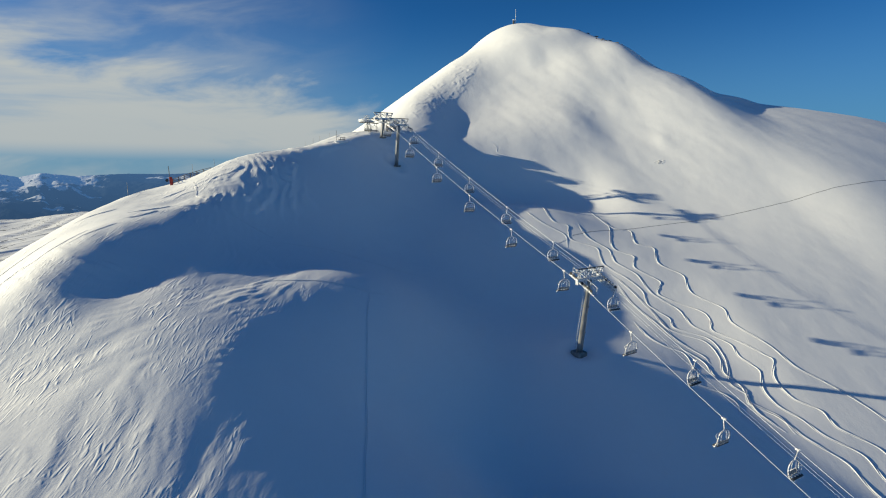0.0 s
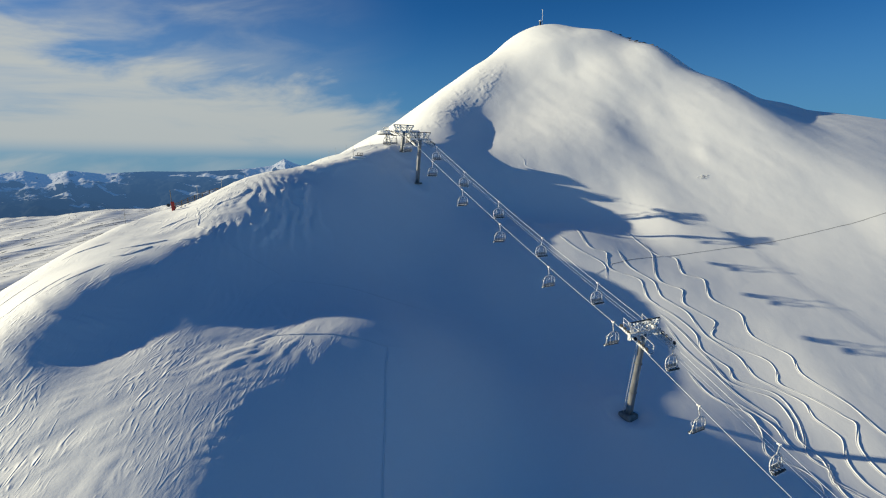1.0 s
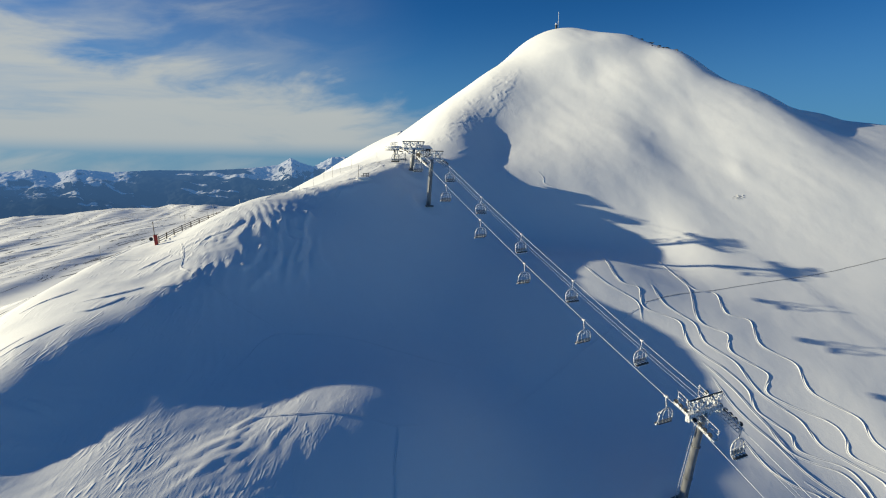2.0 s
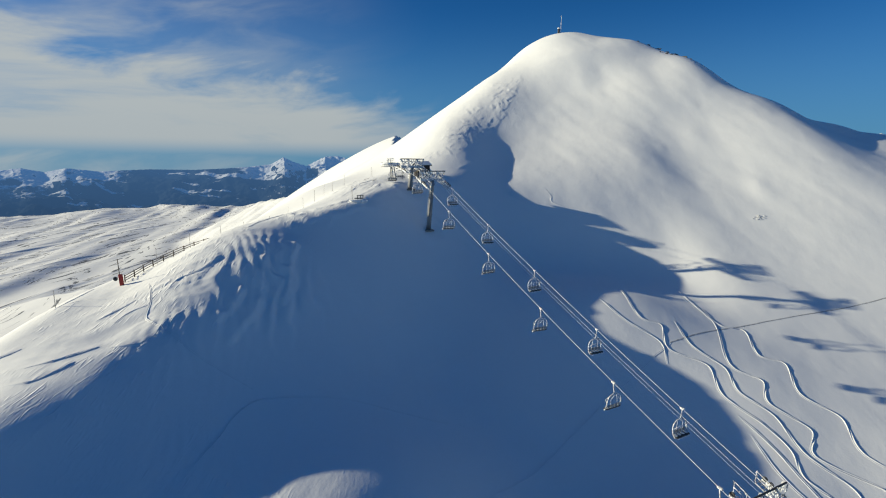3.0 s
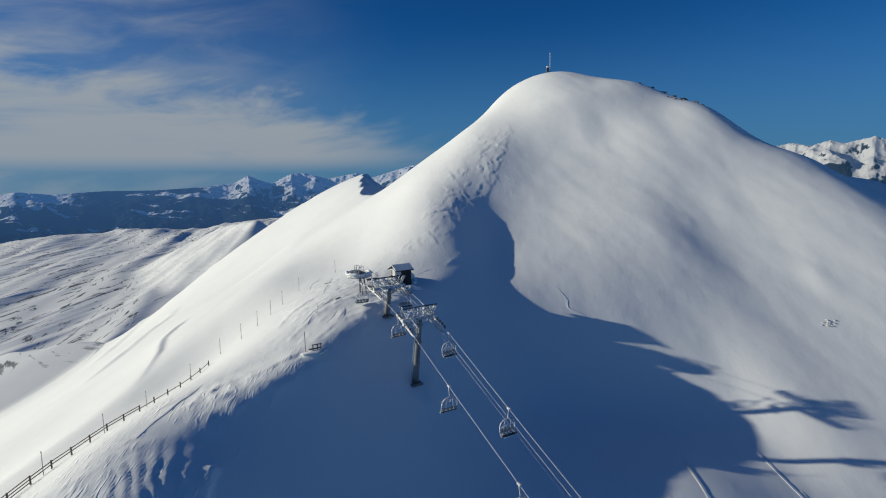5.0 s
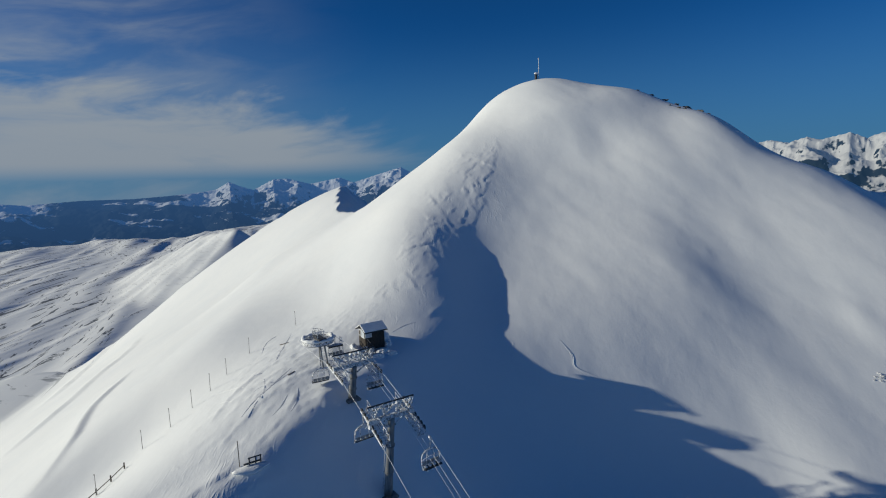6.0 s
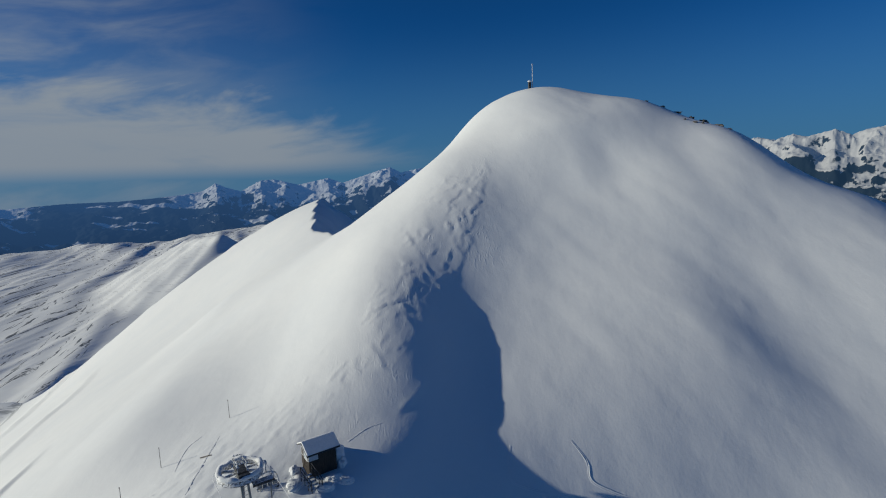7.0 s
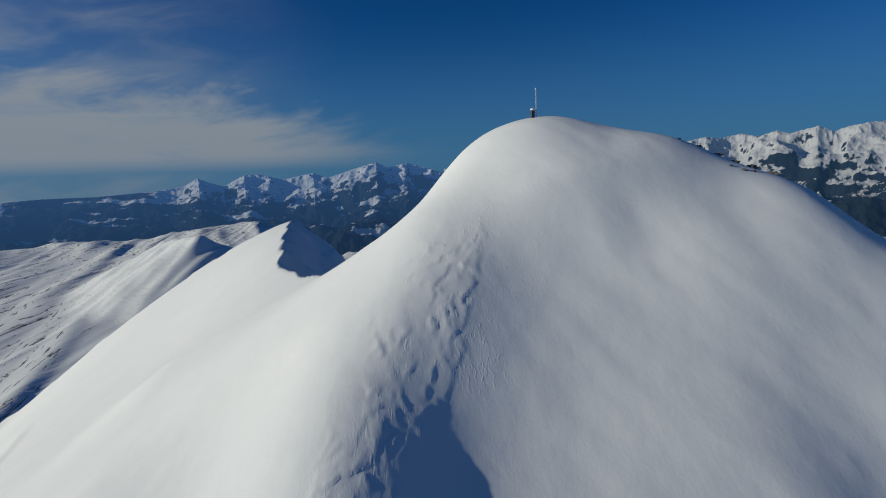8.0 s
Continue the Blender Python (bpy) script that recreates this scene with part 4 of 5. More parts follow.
# ---------------------------------------------------------------- the hut by the top station
def hut():
    at = Vector((-13.45, 139.0, 0))
    at.z = 50.4
    h = thing("lift_hut", lift_frame(at), "small dark timber lift hut with a snow-covered roof", "hut")
    L, D, H = 1.32, 1.0, 1.68
    walls = (("front_wall", (0, -D, 0), 0, L), ("back_wall", (0, D, 0), 0, L), ("side_wall", (-L, 0, 0), 90, D), ("side_wall", (L, 0, 0), 90, D))
    for name, place, turn, half in walls:
        wall = bmesh.new()
        block(wall, Vector(place) + Vector((0, 0, H / 2 - 0.4)), (half * 2, 0.06, H + 0.8), Matrix.Rotation(radians(turn), 3, "Z"))
        if turn:
            f = [wall.verts.new(Vector(place) + Vector((e, y, z))) for e in (-0.03, 0.03) for y, z in ((-half, H), (half, H), (0, H + 0.62))]
            wall.faces.new(f[:3])
            wall.faces.new(f[3:])
            for a, b in ((0, 1), (1, 2), (2, 0)):
                wall.faces.new((f[a], f[b], f[b + 3], f[a + 3]))
        w = part(name, wall, TIMBER, h, "dark timber boarding")
        n = int(half * 2 / 0.22)
        for k in range(n):
            s = -half + (k + 0.5) * half * 2 / n
            board = bmesh.new()
            out = -0.045 if (place[1] < 0 or place[0] < 0) else 0.045
            if turn:
                block(board, Vector(place) + Vector((out, s, H / 2 - 0.3)), (0.03, 0.19, H + 0.6))
            else:
                block(board, Vector(place) + Vector((s, out, H / 2 - 0.3)), (0.19, 0.03, H + 0.6))
            part("board", board, TIMBER, w)
    roof = bmesh.new()
    for s in (-1, 1):
        block(roof, (0, s * 0.72, H + 0.33), (2 * L + 0.7, 1.75, 0.08), Euler((radians(-s * 27), 0, 0)).to_matrix())
    roof = part("roof", roof, DARK_STEEL, h, "low dark gable roof")
    for s in (-1, 1):
        cover = bmesh.new()
        block(cover, (0, s * 0.70, H + 0.45), (2 * L + 0.66, 1.68, 0.16), Euler((radians(-s * 27), 0, 0)).to_matrix(), 0.06)
        part("roof_snow", cover, HEAPED, roof, "smooth snow on the roof")

    def window(name, at, size, turn):
        r = Matrix.Rotation(radians(turn), 3, "Z")
        frame_bm = bmesh.new()
        w, t = size
        for off, dims in (((0, 0, t / 2), (w + 0.12, 0.06, 0.08)), ((0, 0, -t / 2), (w + 0.12, 0.08, 0.08)), ((w / 2, 0, 0), (0.08, 0.06, t)), ((-w / 2, 0, 0), (0.08, 0.06, t))):
            block(frame_bm, Vector(at) + r @ Vector(off), dims, r)
        win = part(name, frame_bm, PALE, h, "pale window frame")
        pane = bmesh.new()
        block(pane, Vector(at), (w - 0.06, 0.02, t - 0.06), r)
        part("pane", pane, GLASS, win, "pale frosted window pane")
    window("window", (-0.95, -D - 0.08, 1.42), (0.85, 0.95), 0)
    window("window", (-L - 0.08, -0.3, 1.35), (0.9, 1.05), 90)
    window("door_light", (-L - 0.08, 0.62, 1.35), (0.5, 0.8), 90)
    door = bmesh.new()
    block(door, (-L - 0.07, 0.62, 0.75), (0.05, 0.7, 1.7), None, 0.01)
    part("door", door, TIMBER, h, "dark plank door")
    return at


HUT = hut()


def hut_stairs():
    s = thing("wooden_stairs", lift_frame(HUT + ACROSS * -1.5 - UPHILL * 1.4 + Vector((0, 0, -0.9))), "frosted wooden stairs with a rail in front of the hut", "stairs")
    for k in range(5):
        tread = bmesh.new()
        block(tread, (0.1 * k - 0.35, -0.28 * k, 0.75 - 0.22 * k), (1.0, 0.26, 0.06), None, 0.01)
        part("tread", tread, FROSTED, s)
    for x in (-0.5, 0.55):
        rail = bmesh.new()
        bars = [(Vector((x - 0.3, 0.1, 1.75)), Vector((x + 0.15, -1.3, 0.75))), (Vector((x - 0.3, 0.1, 1.3)), Vector((x + 0.15, -1.3, 0.3)))]
        for k in range(4):
            p = Vector((x - 0.3 + 0.15 * k, 0.1 - 0.47 * k, 0))
            bars.append((p + Vector((0, 0, 0.3 - 0.3 * k)), p + Vector((0, 0, 1.75 - 0.33 * k))))
        for bar in bars:
            tube(rail, bar, 0.04, 6)
        part("rail", rail, DARK_STEEL, s, "dark handrail with rime")


hut_stairs()


def snow_heap(at, size, seed, label):
    bm = bmesh.new()
    x, y = at
    lump(bm, (0, 0, 0), size, seed, 0.3, 4)
    ob = part("snowdrift", bm, HEAPED, None, label, True)
    ob.matrix_world = Matrix.Translation((x, y, height(x, y)))
    return tagged(ob, category="snowdrift", group="snowdrifts")


for k, (a, e, size) in enumerate(((1.95, 0.5, (0.85, 1.25, 1.25)), (2.0, -0.7, (0.5, 0.6, 0.7)), (0.6, -2.0, (0.9, 0.5, 0.45)), (1.4, -2.9, (0.8, 0.5, 0.35)), (-0.5, -2.7, (0.8, 0.6, 0.4)), (-2.6, -0.6, (0.8, 1.4, 0.35)), (-2.2, 1.0, (0.5, 0.6, 0.45)))):
    q = HUT + ACROSS * a + UPHILL * e
    snow_heap((q.x, q.y), size, k + 2, "wind-packed heap of snow beside the hut")


# ---------------------------------------------------------------- fence, stakes and marks along the crest
FENCE = ((-47.6, 90.6), (-47.2, 95.0), (-46.3, 100.0), (-45.2, 105.5), (-44.0, 111.0), (-42.8, 117.0), (-41.6, 123.0), (-40.6, 128.0))


def fence_at(s):
    k = min(int(s), len(FENCE) - 2)
    t = s - k
    x, y = (FENCE[k][a] + (FENCE[k + 1][a] - FENCE[k][a]) * t for a in (0, 1))
    return Vector((x, y, height(x, y)))


def fence():
    f = thing("wooden_fence", Matrix.Translation(fence_at(0)), "low grey wooden rail fence half buried along the snowy crest", "fence")
    o = fence_at(0)
    n = 18
    line = [fence_at(k * (len(FENCE) - 1) / n) - o for k in range(n + 1)]
    for k, p in enumerate(line):
        post = bmesh.new()
        block(post, p + Vector((0, 0, 0.25)), (0.12, 0.12, 1.5 - 0.03 * k), None, 0.015)
        part("post", post, WOOD, f)
    for k, (a, b) in enumerate(zip(line, line[1:])):
        for z in ((0.25, 0.55, 0.85) if k < 6 else (0.45, 0.75) if k < 12 else (0.4,)):
            rail = bmesh.new()
            tube(rail, [a + Vector((0, 0, z)), b + Vector((0, 0, z))], 0.048, 6)
            part("rail", rail, WOOD, f)


fence()


def stake(x, y, tall, tilt):
    bm = bmesh.new()
    tube(bm, [(0, 0, -0.4), (0, 0, tall * 0.5), (0.02, 0, tall)], 0.036, 6, 0.03)
    tube(bm, [(0, 0, tall), (0, 0, tall + 0.12)], 0.05, 6)
    ob = part("marker_stake", bm, STAKE, None, "thin frosted grey piste stake standing in the snow")
    ob.matrix_world = Matrix.Translation((x, y, height(x, y))) @ pose(0, 0, 0, tilt, tilt * 0.6, 0)
    return tagged(ob, category="stake", group="marker stakes")


STAKES = ((-46.9, 96.5, 2.2), (-45.6, 103.0, 2.2), (-44.2, 110.0, 2.1), (-42.9, 116.0, 2.1), (-41.3, 124.0, 2.2), (-40.1, 131.0, 2.3), (-37.4, 132.5, 2.2), (-35.6, 134.6, 2.3), (-34.3, 137.2, 2.3), (-33.2, 140.2, 2.2), (-31.8, 145.6, 2.3), (-26.6, 152.6, 2.2), (-52.0, 84.5, 2.0))
for k, (x, y, tall) in enumerate(STAKES):
    stake(x, y, tall, (3, -4, 2, 5, -2)[k % 5])


def red_marker():
    x, y = -47.5, 89.6
    r = thing("red_safety_sheet", Matrix.Translation((x, y, height(x, y))), "red canvas safety sheet on a leaning pole at the fence end", "sign")
    pole = bmesh.new()
    tube(pole, [(-0.1, 0.1, -0.4), (-0.2, 0.2, 1.6), (-0.36, 0.3, 3.3)], 0.05, 6)
    part("pole", pole, WOOD, r, "thin leaning pole")
    cloth = bmesh.new()
    block(cloth, (0.1, 0, 0.7), (0.5, 0.14, 1.5), Euler((0, radians(-4), radians(20))).to_matrix(), 0.05)
    part("cloth", cloth, RED, r, "red canvas padding")
    sign = bmesh.new()
    disc(sign, (-0.55, -0.1, 0.85), (0.2, -1, 0.1), 0.27, 0.04, 20)
    part("sign_plate", sign, DARK_STEEL, r, "round dark plate seen from behind")


red_marker()


def trestle():
    x, y = -22.6, 117.6
    t = thing("snowed_in_barrier", lift_frame((x, y, height(x, y))), "small dark steel barrier half buried in drifted snow", "barrier")
    frame_bm = bmesh.new()
    for s in (-0.55, 0.0, 0.45):
        block(frame_bm, (s, 0, 0.35), (0.1, 0.1, 1.3), None, 0.01)
    block(frame_bm, (-0.05, 0, 0.95), (1.2, 0.1, 0.1), None, 0.01)
    block(frame_bm, (-0.3, 0.05, 0.45), (1.5, 0.12, 0.16), None, 0.02)
    part("frame", frame_bm, DARK_STEEL, t, "dark steel frame")
    pole = bmesh.new()
    tube(pole, [(-1.3, 0.6, -0.3), (-1.3, 0.65, 2.6)], 0.04, 6)
    part("pole", pole, WOOD, t)
    drift = bmesh.new()
    lump(drift, (-0.4, -0.2, 0.02), (1.5, 0.8, 0.3), 4, 0.3, 3)
    part("drift", drift, HEAPED, t, "snow drifted against it", True)


trestle()


# ---------------------------------------------------------------- the summit
def summit_mast():
    x, y = 29.8, 221.5
    m = thing("summit_mast", Matrix.Translation((x, y, height(x, y))), "slender frosted mast with a small instrument cabin on the summit", "mast")
    pole = bmesh.new()
    tube(pole, [(0, 0, -0.6), (0, 0, 3.2), (0, 0, 5.6)], 0.10, 8, 0.07)
    part("pole", pole, FROSTED, m, "frosted slender pole")
    head = bmesh.new()
    block(head, (0, 0, 5.6), (0.3, 0.2, 0.35), None, 0.05)
    part("antenna", head, FROSTED, m, "rime-covered antenna head")
    cabin = bmesh.new()
    block(cabin, (-0.8, -0.2, 0.6), (0.7, 0.7, 1.7), None, 0.08)
    part("cabinet", cabin, DARK_STEEL, m, "dark instrument cabinet")
    cap = bmesh.new()
    lump(cap, (-0.8, -0.2, 1.5), (0.5, 0.5, 0.3), 6, 0.3, 2)
    part("snow_cap", cap, HEAPED, m, "snow on the cabinet", True)


summit_mast()


def outcrop(x, y, size, seed, sink=0.3):
    bm = bmesh.new()
    lump(bm, (0, 0, 0), size, seed, 0.55, 3)
    ob = part("rock_outcrop", bm, ROCK, None, "dark rock breaking through the snow")
    ob.matrix_world = Matrix.Translation((x, y, height(x, y) - sink * size[2])) @ pose(0, 0, 0, 0, 0, seed * 40)
    return tagged(ob, category="rock", group="rock outcrops")


CREST_ROCKS = ((62.4, 201.2, (1.9, 0.8, 0.55)), (60.3, 202.6, (1.2, 0.6, 0.4)), (64.3, 198.6, (1.1, 0.6, 0.45)), (57.9, 204.2, (1.0, 0.5, 0.3)), (55.4, 205.9, (0.8, 0.4, 0.25)), (52.6, 207.6, (0.7, 0.4, 0.22)), (65.6, 196.7, (0.6, 0.4, 0.3)), (58.4, 197.4, (0.5, 0.35, 0.25)), (59.8, 197.0, (0.4, 0.3, 0.25)), (56.8, 198.6, (0.35, 0.3, 0.2)))
for k, (x, y, s) in enumerate(CREST_ROCKS):
    outcrop(x, y, s, k + 1, 0.1)


def snow_clod(x, y, size, seed):
    bm = bmesh.new()
    lump(bm, (0, 0, 0), size, seed, 0.6, 3)
    ob = part("snow_clod", bm, CLOD, None, "grey-white broken clod of crusted snow on the slope")
    ob.matrix_world = Matrix.Translation((x, y, height(x, y))) @ pose(0, 0, 0, 0, 0, seed * 50)
    return tagged(ob, category="snow clod", group="snow clods on the flank")


for k, (x, y, s) in enumerate(((57.5, 137.9, 0.42), (58.0, 138.1, 0.46), (57.2, 137.5, 0.34), (57.7, 138.5, 0.36), (58.5, 137.8, 0.36), (56.9, 138.1, 0.28), (58.9, 138.3, 0.3), (57.9, 137.4, 0.3), (56.4, 137.7, 0.24))):
    snow_clod(x, y, (s * 0.9, s * 0.7, s * 0.2), k + 3)



# ---------------------------------------------------------------- tracks in the snow
def smooth_line(pts, gap):
    """A flowing line through points, sampled about every gap metres."""
    p = np.array(pts, float)
    p = np.vstack([2 * p[0] - p[1], p, 2 * p[-1] - p[-2]])
    out = []
    for k in range(1, len(p) - 2):
        n = max(int(np.linalg.norm(p[k + 1] - p[k]) / gap), 2)
        t = np.linspace(0, 1, n, endpoint=False)[:, None]
        a, b, c, d = p[k - 1], p[k], p[k + 1], p[k + 2]
        out.append(0.5 * (2 * b + (c - a) * t + (2 * a - 5 * b + 4 * c - d) * t ** 2 + (3 * b - a - 3 * c + d) * t ** 3))
    return np.vstack(out + [p[-2:-1]])


def track(name, pts, width, rise, label, wobble=0.0, mat=None):
    """A trodden or skied line: a flat bed between two low banks of thrown snow."""
    line = smooth_line(pts, 0.4)
    d = np.gradient(line, axis=0)
    d /= np.linalg.norm(d, axis=1)[:, None] + 1e-9
    side = np.stack([d[:, 1], -d[:, 0]], 1)
    s = np.cumsum(np.r_[0, np.linalg.norm(np.diff(line, axis=0), axis=1)])
    if wobble:
        line = line + side * (wobble * grain(s / 3.1, s * 0 + width * 9, 3))[:, None]
    turn = np.gradient(np.arctan2(d[:, 1], d[:, 0])) if len(line) > 3 else s * 0
    turn = np.clip(np.convolve(np.pad(turn, 3, "edge"), np.ones(7) / 7, "valid") * 12, -1, 1)
    fade = np.clip(np.minimum(s, s[-1] - s) / 2.0, 0.15, 1)
    bm = bmesh.new()
    wave = 1 + 0.5 * grain(s / 0.9, s * 0 + width * 31, 7)
    across = np.array((-1.55, -1.05, -0.75, 0.75, 1.05, 1.55))
    bank = np.stack([s * 0 - 0.03, 0.9 + 0.6 * turn, s * 0 + 0.1, s * 0 + 0.06, 0.9 - 0.6 * turn, s * 0 - 0.03], 1)
    q = line[:, None] + side[:, None] * (across[None, :] * width * 0.5 * (0.7 + 0.3 * fade[:, None]))[..., None]
    up = land(q[..., 0], q[..., 1]) + np.maximum(bank, 0) * rise * (fade * wave)[:, None] + np.where(bank > 0, 0.022, -0.03)
    rows = [[bm.verts.new((q[k, j, 0], q[k, j, 1], up[k, j])) for j in range(6)] for k in range(len(line))]
    for a, b in zip(rows, rows[1:]):
        for k in range(5):
            bm.faces.new((a[k], a[k + 1], b[k + 1], b[k]))
    bmesh.ops.recalc_face_normals(bm, faces=bm.faces[:])
    ob = part(name, bm, mat or SNOW, None, label, True)
    return tagged(ob, category="track", group=name + "s", kind="structure")


for high, run, pts in LEDGES[:15]:
    track("crust_edge", pts, 0.16, 0.022, "thin broken edge of wind crust", 0.5)


def ski_track(*pts):
    track("ski_track", pts, 0.22, 0.07, "winding ski track pressed into the snow", 0.05)


ski_track((34.1, 120.9), (35.7, 108.6), (39.7, 107.3), (38.6, 101.3), (41.9, 100.1), (40.6, 94.6), (44.0, 91.5), (43.3, 86.7), (47.0, 82.9), (46.6, 79.2), (49.9, 74.2), (50.9, 70.3), (53.5, 67.8), (56.4, 64.0), (58.2, 60.4), (61.6, 57.4), (63.0, 53.0))
ski_track((35.6, 112.9), (35.4, 107.4), (33.2, 98.7), (36.6, 96.2), (35.4, 92.7), (39.0, 89.3), (37.3, 85.9), (42.8, 82.5), (43.6, 80.2), (42.6, 77.8), (45.2, 75.7), (47.9, 72.5), (48.6, 71.3), (46.6, 68.1), (46.8, 64.3), (49.5, 62.5), (49.7, 59.7), (53.0, 57.2), (53.4, 53.0), (56.0, 49.6))
ski_track((28.5, 106.5), (29.0, 101.6), (32.3, 98.0), (32.3, 94.1), (35.3, 90.9), (36.2, 86.1), (39.4, 82.6), (39.9, 78.9), (42.1, 76.8), (44.1, 74.7), (43.9, 72.1), (45.4, 69.3), (43.7, 65.8), (44.0, 62.8), (45.8, 60.9), (46.9, 58.4), (50.0, 56.0), (50.2, 52.2), (53.0, 48.6))
ski_track((22.5, 116.7), (22.7, 106.5), (25.9, 105.0), (25.2, 100.5), (30.0, 98.2), (29.9, 93.6), (33.3, 89.6), (34.9, 86.4), (34.4, 83.1), (37.0, 80.3), (36.7, 77.9), (41.2, 76.1), (41.8, 72.4), (40.9, 69.4), (39.4, 66.3), (41.0, 64.4), (40.0, 62.7), (42.5, 61.2), (43.5, 59.5), (44.2, 57.6), (47.0, 54.6), (47.4, 50.6), (50.2, 47.0))
ski_track((17.4, 110.0), (20.2, 105.2), (24.5, 101.7), (24.3, 98.0))
ski_track((30.6, 90.8), (32.9, 86.7), (34.1, 82.9), (35.5, 78.8), (35.6, 76.6))
ski_track((31.0, 88.3), (31.9, 83.2), (34.3, 78.6), (35.8, 74.7), (38.5, 71.9), (38.7, 70.3))
ski_track((30.6, 78.8), (31.2, 74.9), (32.9, 72.9), (35.5, 71.9), (35.5, 68.8), (34.0, 65.1), (37.2, 64.1), (38.4, 62.3), (37.4, 59.9))
ski_track((34.8, 73.7), (37.8, 70.5), (38.0, 67.1), (41.3, 65.6), (40.2, 63.1), (43.0, 61.2), (43.3, 58.1))
ski_track((34.7, 82.2), (35.5, 77.5), (40.3, 75.4), (40.9, 71.7), (39.7, 68.5), (41.0, 65.9), (40.2, 61.6), (42.2, 58.3))
track("ski_track", ((13.7, 144.8), (14.8, 142.7), (14.7, 141.0), (17.2, 139.9), (19.2, 139.5)), 0.2, 0.03, "curled ski track pressed into the snow")
track("ski_track", ((6.6, 144.4), (5.9, 142.3), (6.1, 140.8), (9.8, 139.9)), 0.2, 0.025, "curled ski track pressed into the snow")

def station_track(*pts):
    track("sledge_track", pts, 0.10, 0.016, "narrow scraped line in the trodden snow", 0.1)


station_track((-26.2, 124.9), (-25.5, 127.5), (-24.3, 130.5), (-23.0, 133.8))
station_track((-25.4, 124.5), (-25.0, 128.1), (-24.1, 130.6), (-22.7, 132.8))
station_track((-20.9, 124.4), (-20.6, 126.3), (-21.1, 128.7))
station_track((-22.8, 124.2), (-22.1, 125.8), (-22.0, 127.5))
station_track((-30.4, 130.3), (-28.7, 129.3))
station_track((-25.9, 137.5), (-26.2, 142.6), (-26.4, 148.4))
station_track((-29.4, 143.4), (-30.0, 147.8), (-29.0, 150.0))
station_track((-26.4, 129.7), (-25.6, 130.5), (-24.4, 130.8))
station_track((-24.8, 127.5), (-25.0, 129.4), (-25.9, 132.3))
station_track((-32.4, 134.5), (-30.3, 133.5), (-28.1, 132.1))
station_track((-28.1, 134.3), (-26.8, 134.8))
station_track((-11.0, 142.3), (-9.1, 143.9), (-7.6, 144.6))


def buried_plank(x0, y0, x1, y1, proud):
    bm = bmesh.new()
    p, q = (Vector((x, y, height(x, y) + proud)) for x, y in ((x0, y0), (x1, y1)))
    way = (q - p).normalized()
    side = way.cross(Vector((0, 0, 1))).normalized()
    turn = Matrix((side, way, side.cross(way))).transposed()
    block(bm, (0, 0, 0), (0.14, (q - p).length, 0.08), turn, 0.015)
    ob = part("snowed_in_plank", bm, WOOD, None, "weathered plank half buried in the trodden snow")
    ob.matrix_world = Matrix.Translation((p + q) / 2)
    return tagged(ob, category="plank", group="planks by the top station")


for ends in ((-27.1, 144.5, -25.8, 144.2), (-22.9, 131.9, -22.3, 132.7)):
    buried_plank(*ends, 0.05)

WALKED = (
    ((130.0, 133.0), (110.0, 127.5), (99.0, 124.1), (79.2, 119.7), (63.0, 115.5), (50.4, 112.2), (36.0, 106.8), (26.0, 101.6)),
    ((-9.6, 64.4), (-8.8, 57.0), (-7.8, 49.3), (-6.6, 40.4), (-5.6, 33.0), (-4.0, 20.0)),
    ((-22.0, 61.0), (-14.8, 63.6), (-9.6, 64.4), (-6.5, 67.6)),
    ((-26.5, 66.0), (-25.8, 74.4), (-22.7, 77.9), (-18.0, 80.7), (-11.2, 82.4), (-3.0, 84.4)),
    ((26.0, 101.6), (12.1, 90.1), (3.8, 80.9), (-3.0, 72.4)),
    ((-43.0, 88.0), (-40.5, 84.5), (-38.6, 80.5), (-33.0, 78.0), (-26.0, 77.0)),
)
for k, pts in enumerate(WALKED):
    track("foot_track", pts, 0.15 if k else 0.16, 0.035 if k else 0.01, "narrow trodden line across the snow", 0.25 if k else 0.12, mat=SNOW if k else TRODDEN)


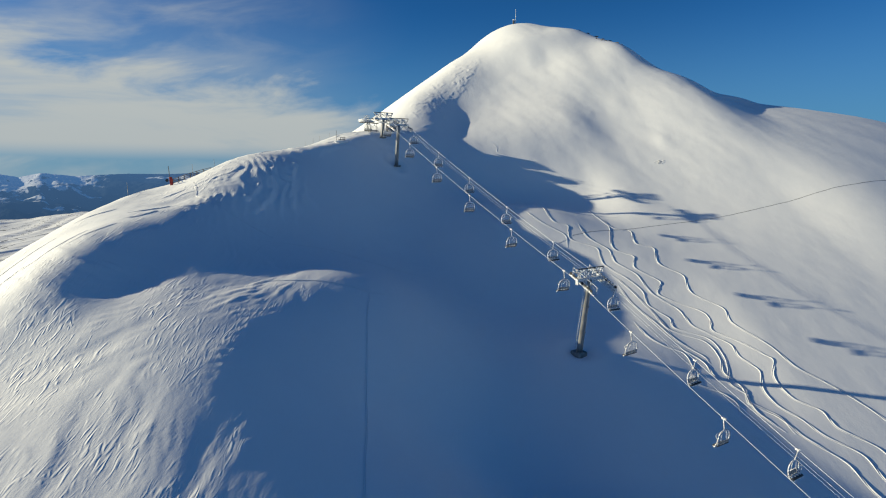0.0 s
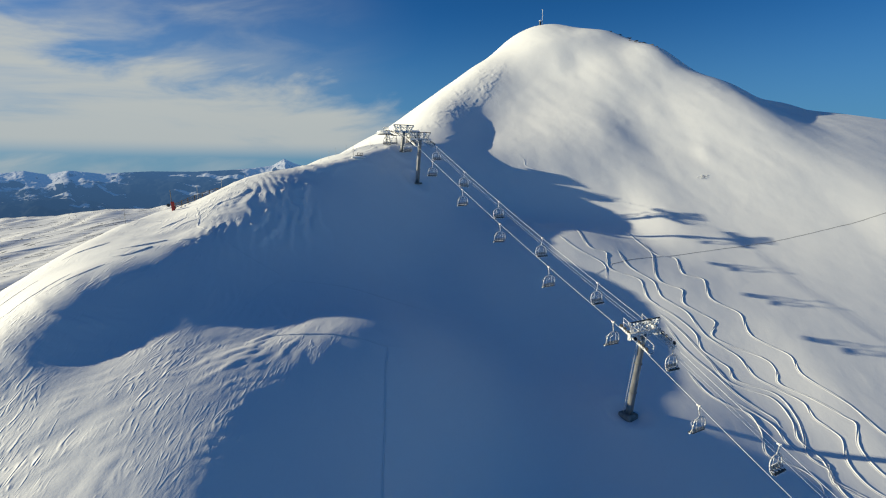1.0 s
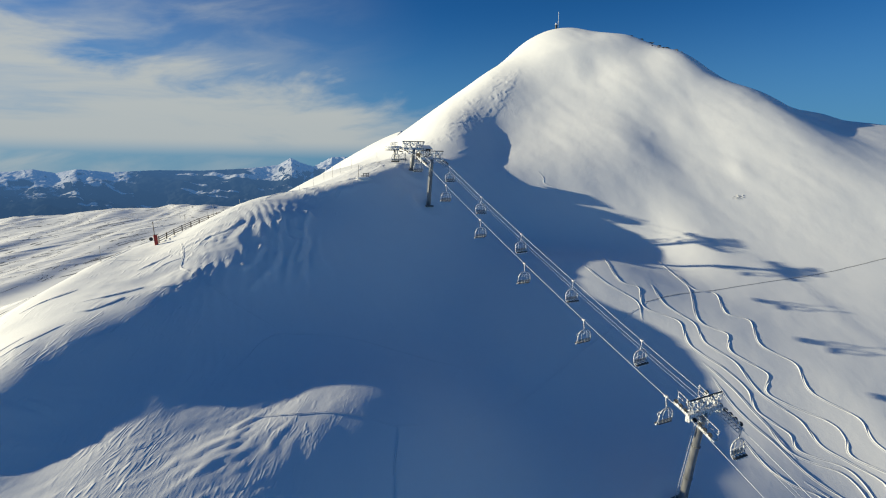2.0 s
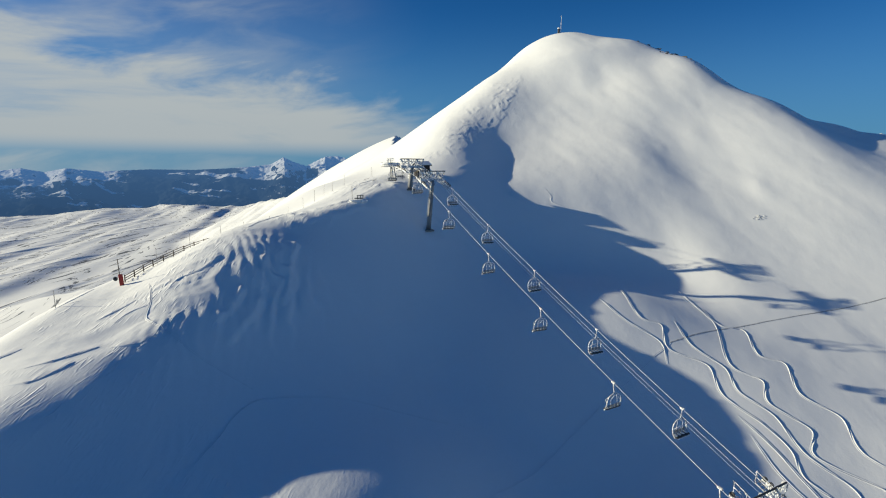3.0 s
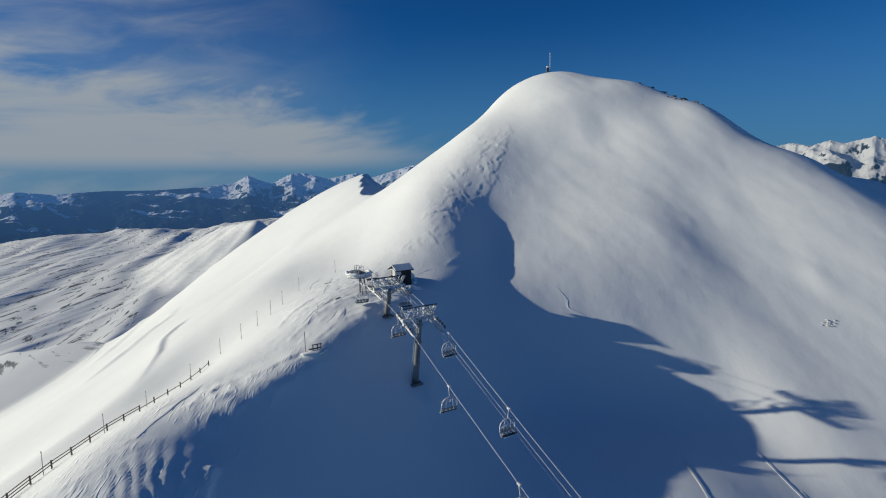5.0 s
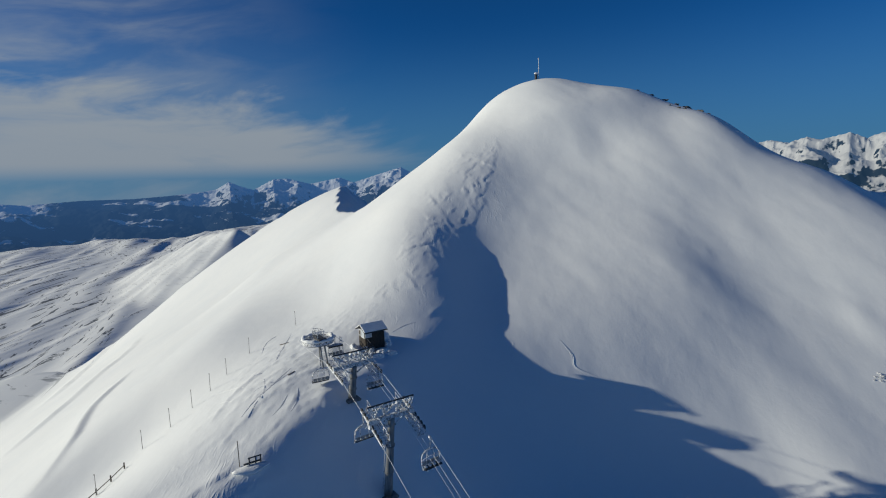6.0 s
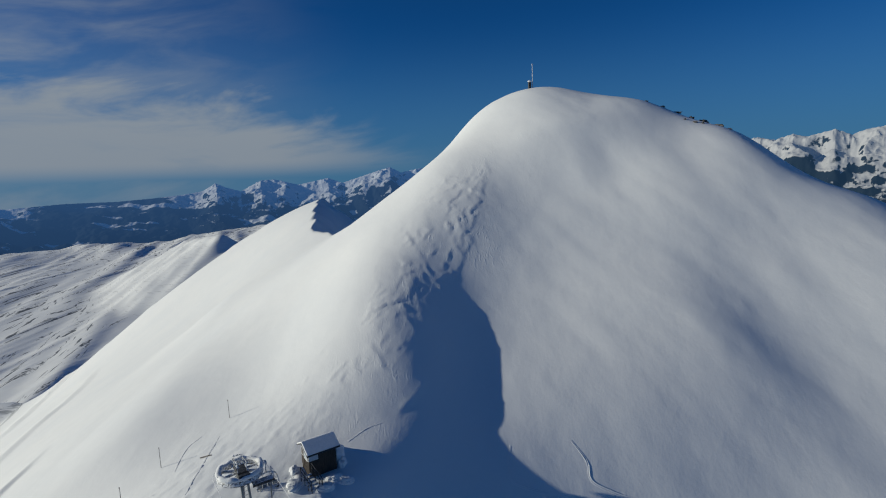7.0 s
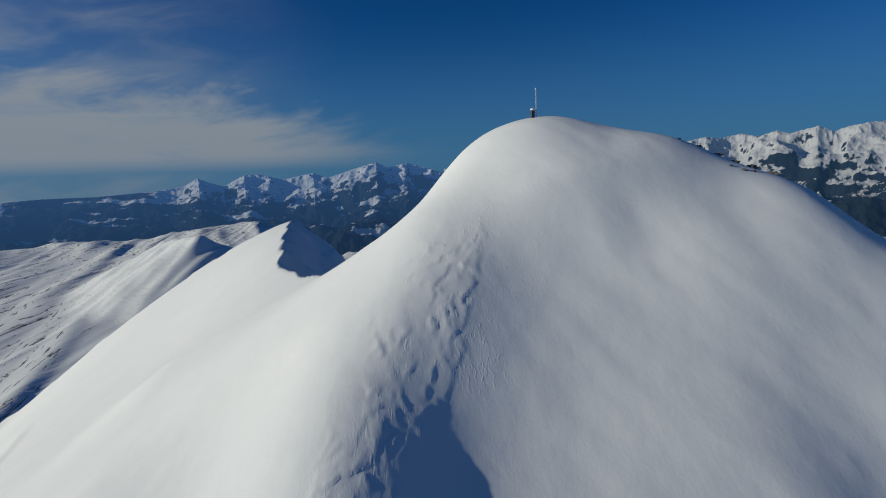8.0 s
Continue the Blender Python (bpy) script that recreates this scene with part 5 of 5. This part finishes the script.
# ---------------------------------------------------------------- far ranges
def range_material(name, haze_glow, snow):
    """Snow above, dark woods and bare ground below, with blue haze painted over them as emission."""
    m = material(name, (0.8, 0.82, 0.85), 0.9)
    n, l, b = nodes_of(m)
    cover = n.new("ShaderNodeAttribute")
    cover.attribute_name = "snow_cover"
    big, small = noise_into(m, 0.0045, 8, 0.7), noise_into(m, 0.02, 6, 0.7)
    fields = noise_into(m, 0.006, 4, 0.55, (0.45, 1.0, 1.0))

    def calc(op, a, c):
        q = n.new("ShaderNodeMath")
        q.operation = op
        for s, v in zip(q.inputs, (a, c)):
            if isinstance(v, bpy.types.NodeSocket):
                l.new(v, s)
            else:
                s.default_value = v
        return q.outputs[0]
    rest = calc("ADD", calc("MULTIPLY", calc("SUBTRACT", big, 0.5), 1.2), calc("MULTIPLY", calc("SUBTRACT", small, 0.5), 1.0))
    open_ground = calc("MULTIPLY", calc("SUBTRACT", fields, 0.562), 9.0)
    shown = calc("MAXIMUM", calc("ADD", calc("ADD", cover.outputs["Fac"], rest), 0.5), calc("MINIMUM", open_ground, 0.6))
    l.new(ramp(m, shown, [(0.45, (0.014, 0.020, 0.026)), (0.57, snow)]), b.inputs["Base Color"])
    b.inputs["Specular IOR Level"].default_value = 0.0
    # no air is modelled: the hills' own surface emits the blue of the haze
    b.inputs["Emission Color"].default_value = (*haze_glow, 1)
    # the painted haze glows stronger with distance
    haze_depth = n.new("ShaderNodeAttribute")
    haze_depth.attribute_name = "distance"
    l.new(calc("ADD", calc("MULTIPLY", haze_depth.outputs["Fac"], 1.0), 0.5), b.inputs["Emission Strength"])
    return m


def far_range(name, a0, a1, r0, r1, tops, valley, seed, mat, label):
    """A range of hills on the rim, between the bearings a0 and a1 in degrees east of north. tops: bearing, how many degrees the
    skyline stands above the level of the lift, ruggedness, and the height down to which snow lies."""
    deg = np.arange(a0, a1, 0.06)
    az = np.radians(deg)
    rr = np.linspace(r0, r1, 110)
    A, R = np.meshgrid(az, rr)
    x, y = R * np.sin(A), 60 + R * np.cos(A)
    sky_line, rough, snow_line = (np.interp(deg, [t[0] for t in tops], [t[k] for t in tops]) for k in (1, 2, 3))
    goal = np.tan(np.radians(sky_line))
    t = (R - r0) / (r1 - r0)
    wander = 0.80 + 0.12 * fractal(A * 9, A * 0 + seed, 2, seed)
    body = np.where(t < wander, np.clip(t / wander, 0, 1) ** 1.5, np.exp(-((t - wander) / 0.2) ** 2))
    peaks = 0.75 * (ridged(x / 800, y / 800, 5, seed) - 0.85) + 0.5 * (ridged(x / 360, y / 360, 4, seed + 9) - 0.85)
    hills = fractal(x / 420, y / 420, 5, seed + 40)
    z = valley + (4400 * goal + 62 - valley) * body + rough * peaks * (0.2 + 0.8 * body) + 125 * hills * (1 - body) + 26 * fractal(x / 150, y / 150, 4, seed + 60) * (1 - 0.5 * body)
    for _ in range(3):
        seen = (z - 62) / R
        k = seen.argmax(0)
        need = (goal - seen.max(0)) * rr[k] / np.maximum(body[k, np.arange(len(az))], 0.3)
        z = z + np.convolve(np.pad(need, 8, "edge"), np.hanning(19)[1:-1] / 9.0, "valid") * body
    ny, nx = x.shape
    k = np.arange(ny * nx).reshape(ny, nx)
    quads = np.stack([k[:-1, :-1], k[1:, :-1], k[1:, 1:], k[:-1, 1:]], -1).reshape(-1, 4)
    me = bpy.data.meshes.new(name)
    me.from_pydata(np.stack([x, y, z], -1).reshape(-1, 3).tolist(), [], quads.tolist())
    me.materials.append(mat)
    steep = np.hypot(*np.gradient(z, rr[1] - rr[0], 1.0)[:1], np.gradient(z, axis=1) / (R * (az[1] - az[0])))
    cover = me.attributes.new("snow_cover", "FLOAT", "POINT")
    cover.data.foreach_set("value", ((z - snow_line) / 260 - 1.1 * np.clip(steep - 0.5, 0, 1.2)).ravel().astype(np.float32))
    # how far out each point lies, to scale the painted haze
    haze_depth = me.attributes.new("distance", "FLOAT", "POINT")
    haze_depth.data.foreach_set("value", t.ravel().astype(np.float32))
    return tagged(new(name, me), label, "mountains", kind="structure")


# first colour: the haze glow given off by the range, second: its snow
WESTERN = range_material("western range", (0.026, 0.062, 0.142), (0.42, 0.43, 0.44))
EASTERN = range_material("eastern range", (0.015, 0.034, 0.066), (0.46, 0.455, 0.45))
WEST_TOPS = (
    (-75, -1.0, 30, 5), (-43, -0.9, 40, -115), (-41.6, -0.7, 44, -135), (-40, -1.05, 44, -125), (-38.5, -0.7, 44, -125), (-36, -1.0, 32, -85), (-32, -0.8, 14, 50), (-28, -0.85, 12, 70),
    (-25, -0.7, 14, 40), (-22.5, -0.5, 30, -75), (-20.6, -0.25, 45, -105), (-19.3, 0.5, 60, -120), (-18.4, 0.05, 60, -115), (-17, -0.42, 50, -120), (-15, 0.6, 62, -120), (-13.6, 0.66, 62, -115),
    (-11.2, 0.0, 50, -115), (-8.1, 0.58, 60, -105), (-6.6, 0.0, 60, -100), (-3.9, 0.8, 70, -95), (-1.4, 1.5, 74, -90), (-0.2, 0.85, 70, -85), (2, 1.25, 74, -85), (6.1, 0.0, 70, -75))
EAST_TOPS = (
    (6, 0.5, 85, -125), (20, 1.6, 90, -125), (30, 2.0, 85, -115), (32.4, 2.5, 85, -115), (33.6, 2.26, 80, -115), (35.5, 2.6, 90, -115), (36.8, 2.26, 85, -115), (38.2, 2.7, 95, -105), (39.2, 2.38, 90, -115),
    (41.3, 2.87, 100, -115), (42.4, 2.3, 90, -120), (43.4, 2.68, 90, -120), (44.9, 2.9, 90, -125), (50, 2.9, 100, -125), (60, 2.2, 100, -105), (75, 1.5, 95, -85))
far_range("backdrop", -75, 6.06, 2720, 4720, WEST_TOPS, -330, 3, WESTERN, "snow mountains above dark wooded hills, with a painted blue haze glow")
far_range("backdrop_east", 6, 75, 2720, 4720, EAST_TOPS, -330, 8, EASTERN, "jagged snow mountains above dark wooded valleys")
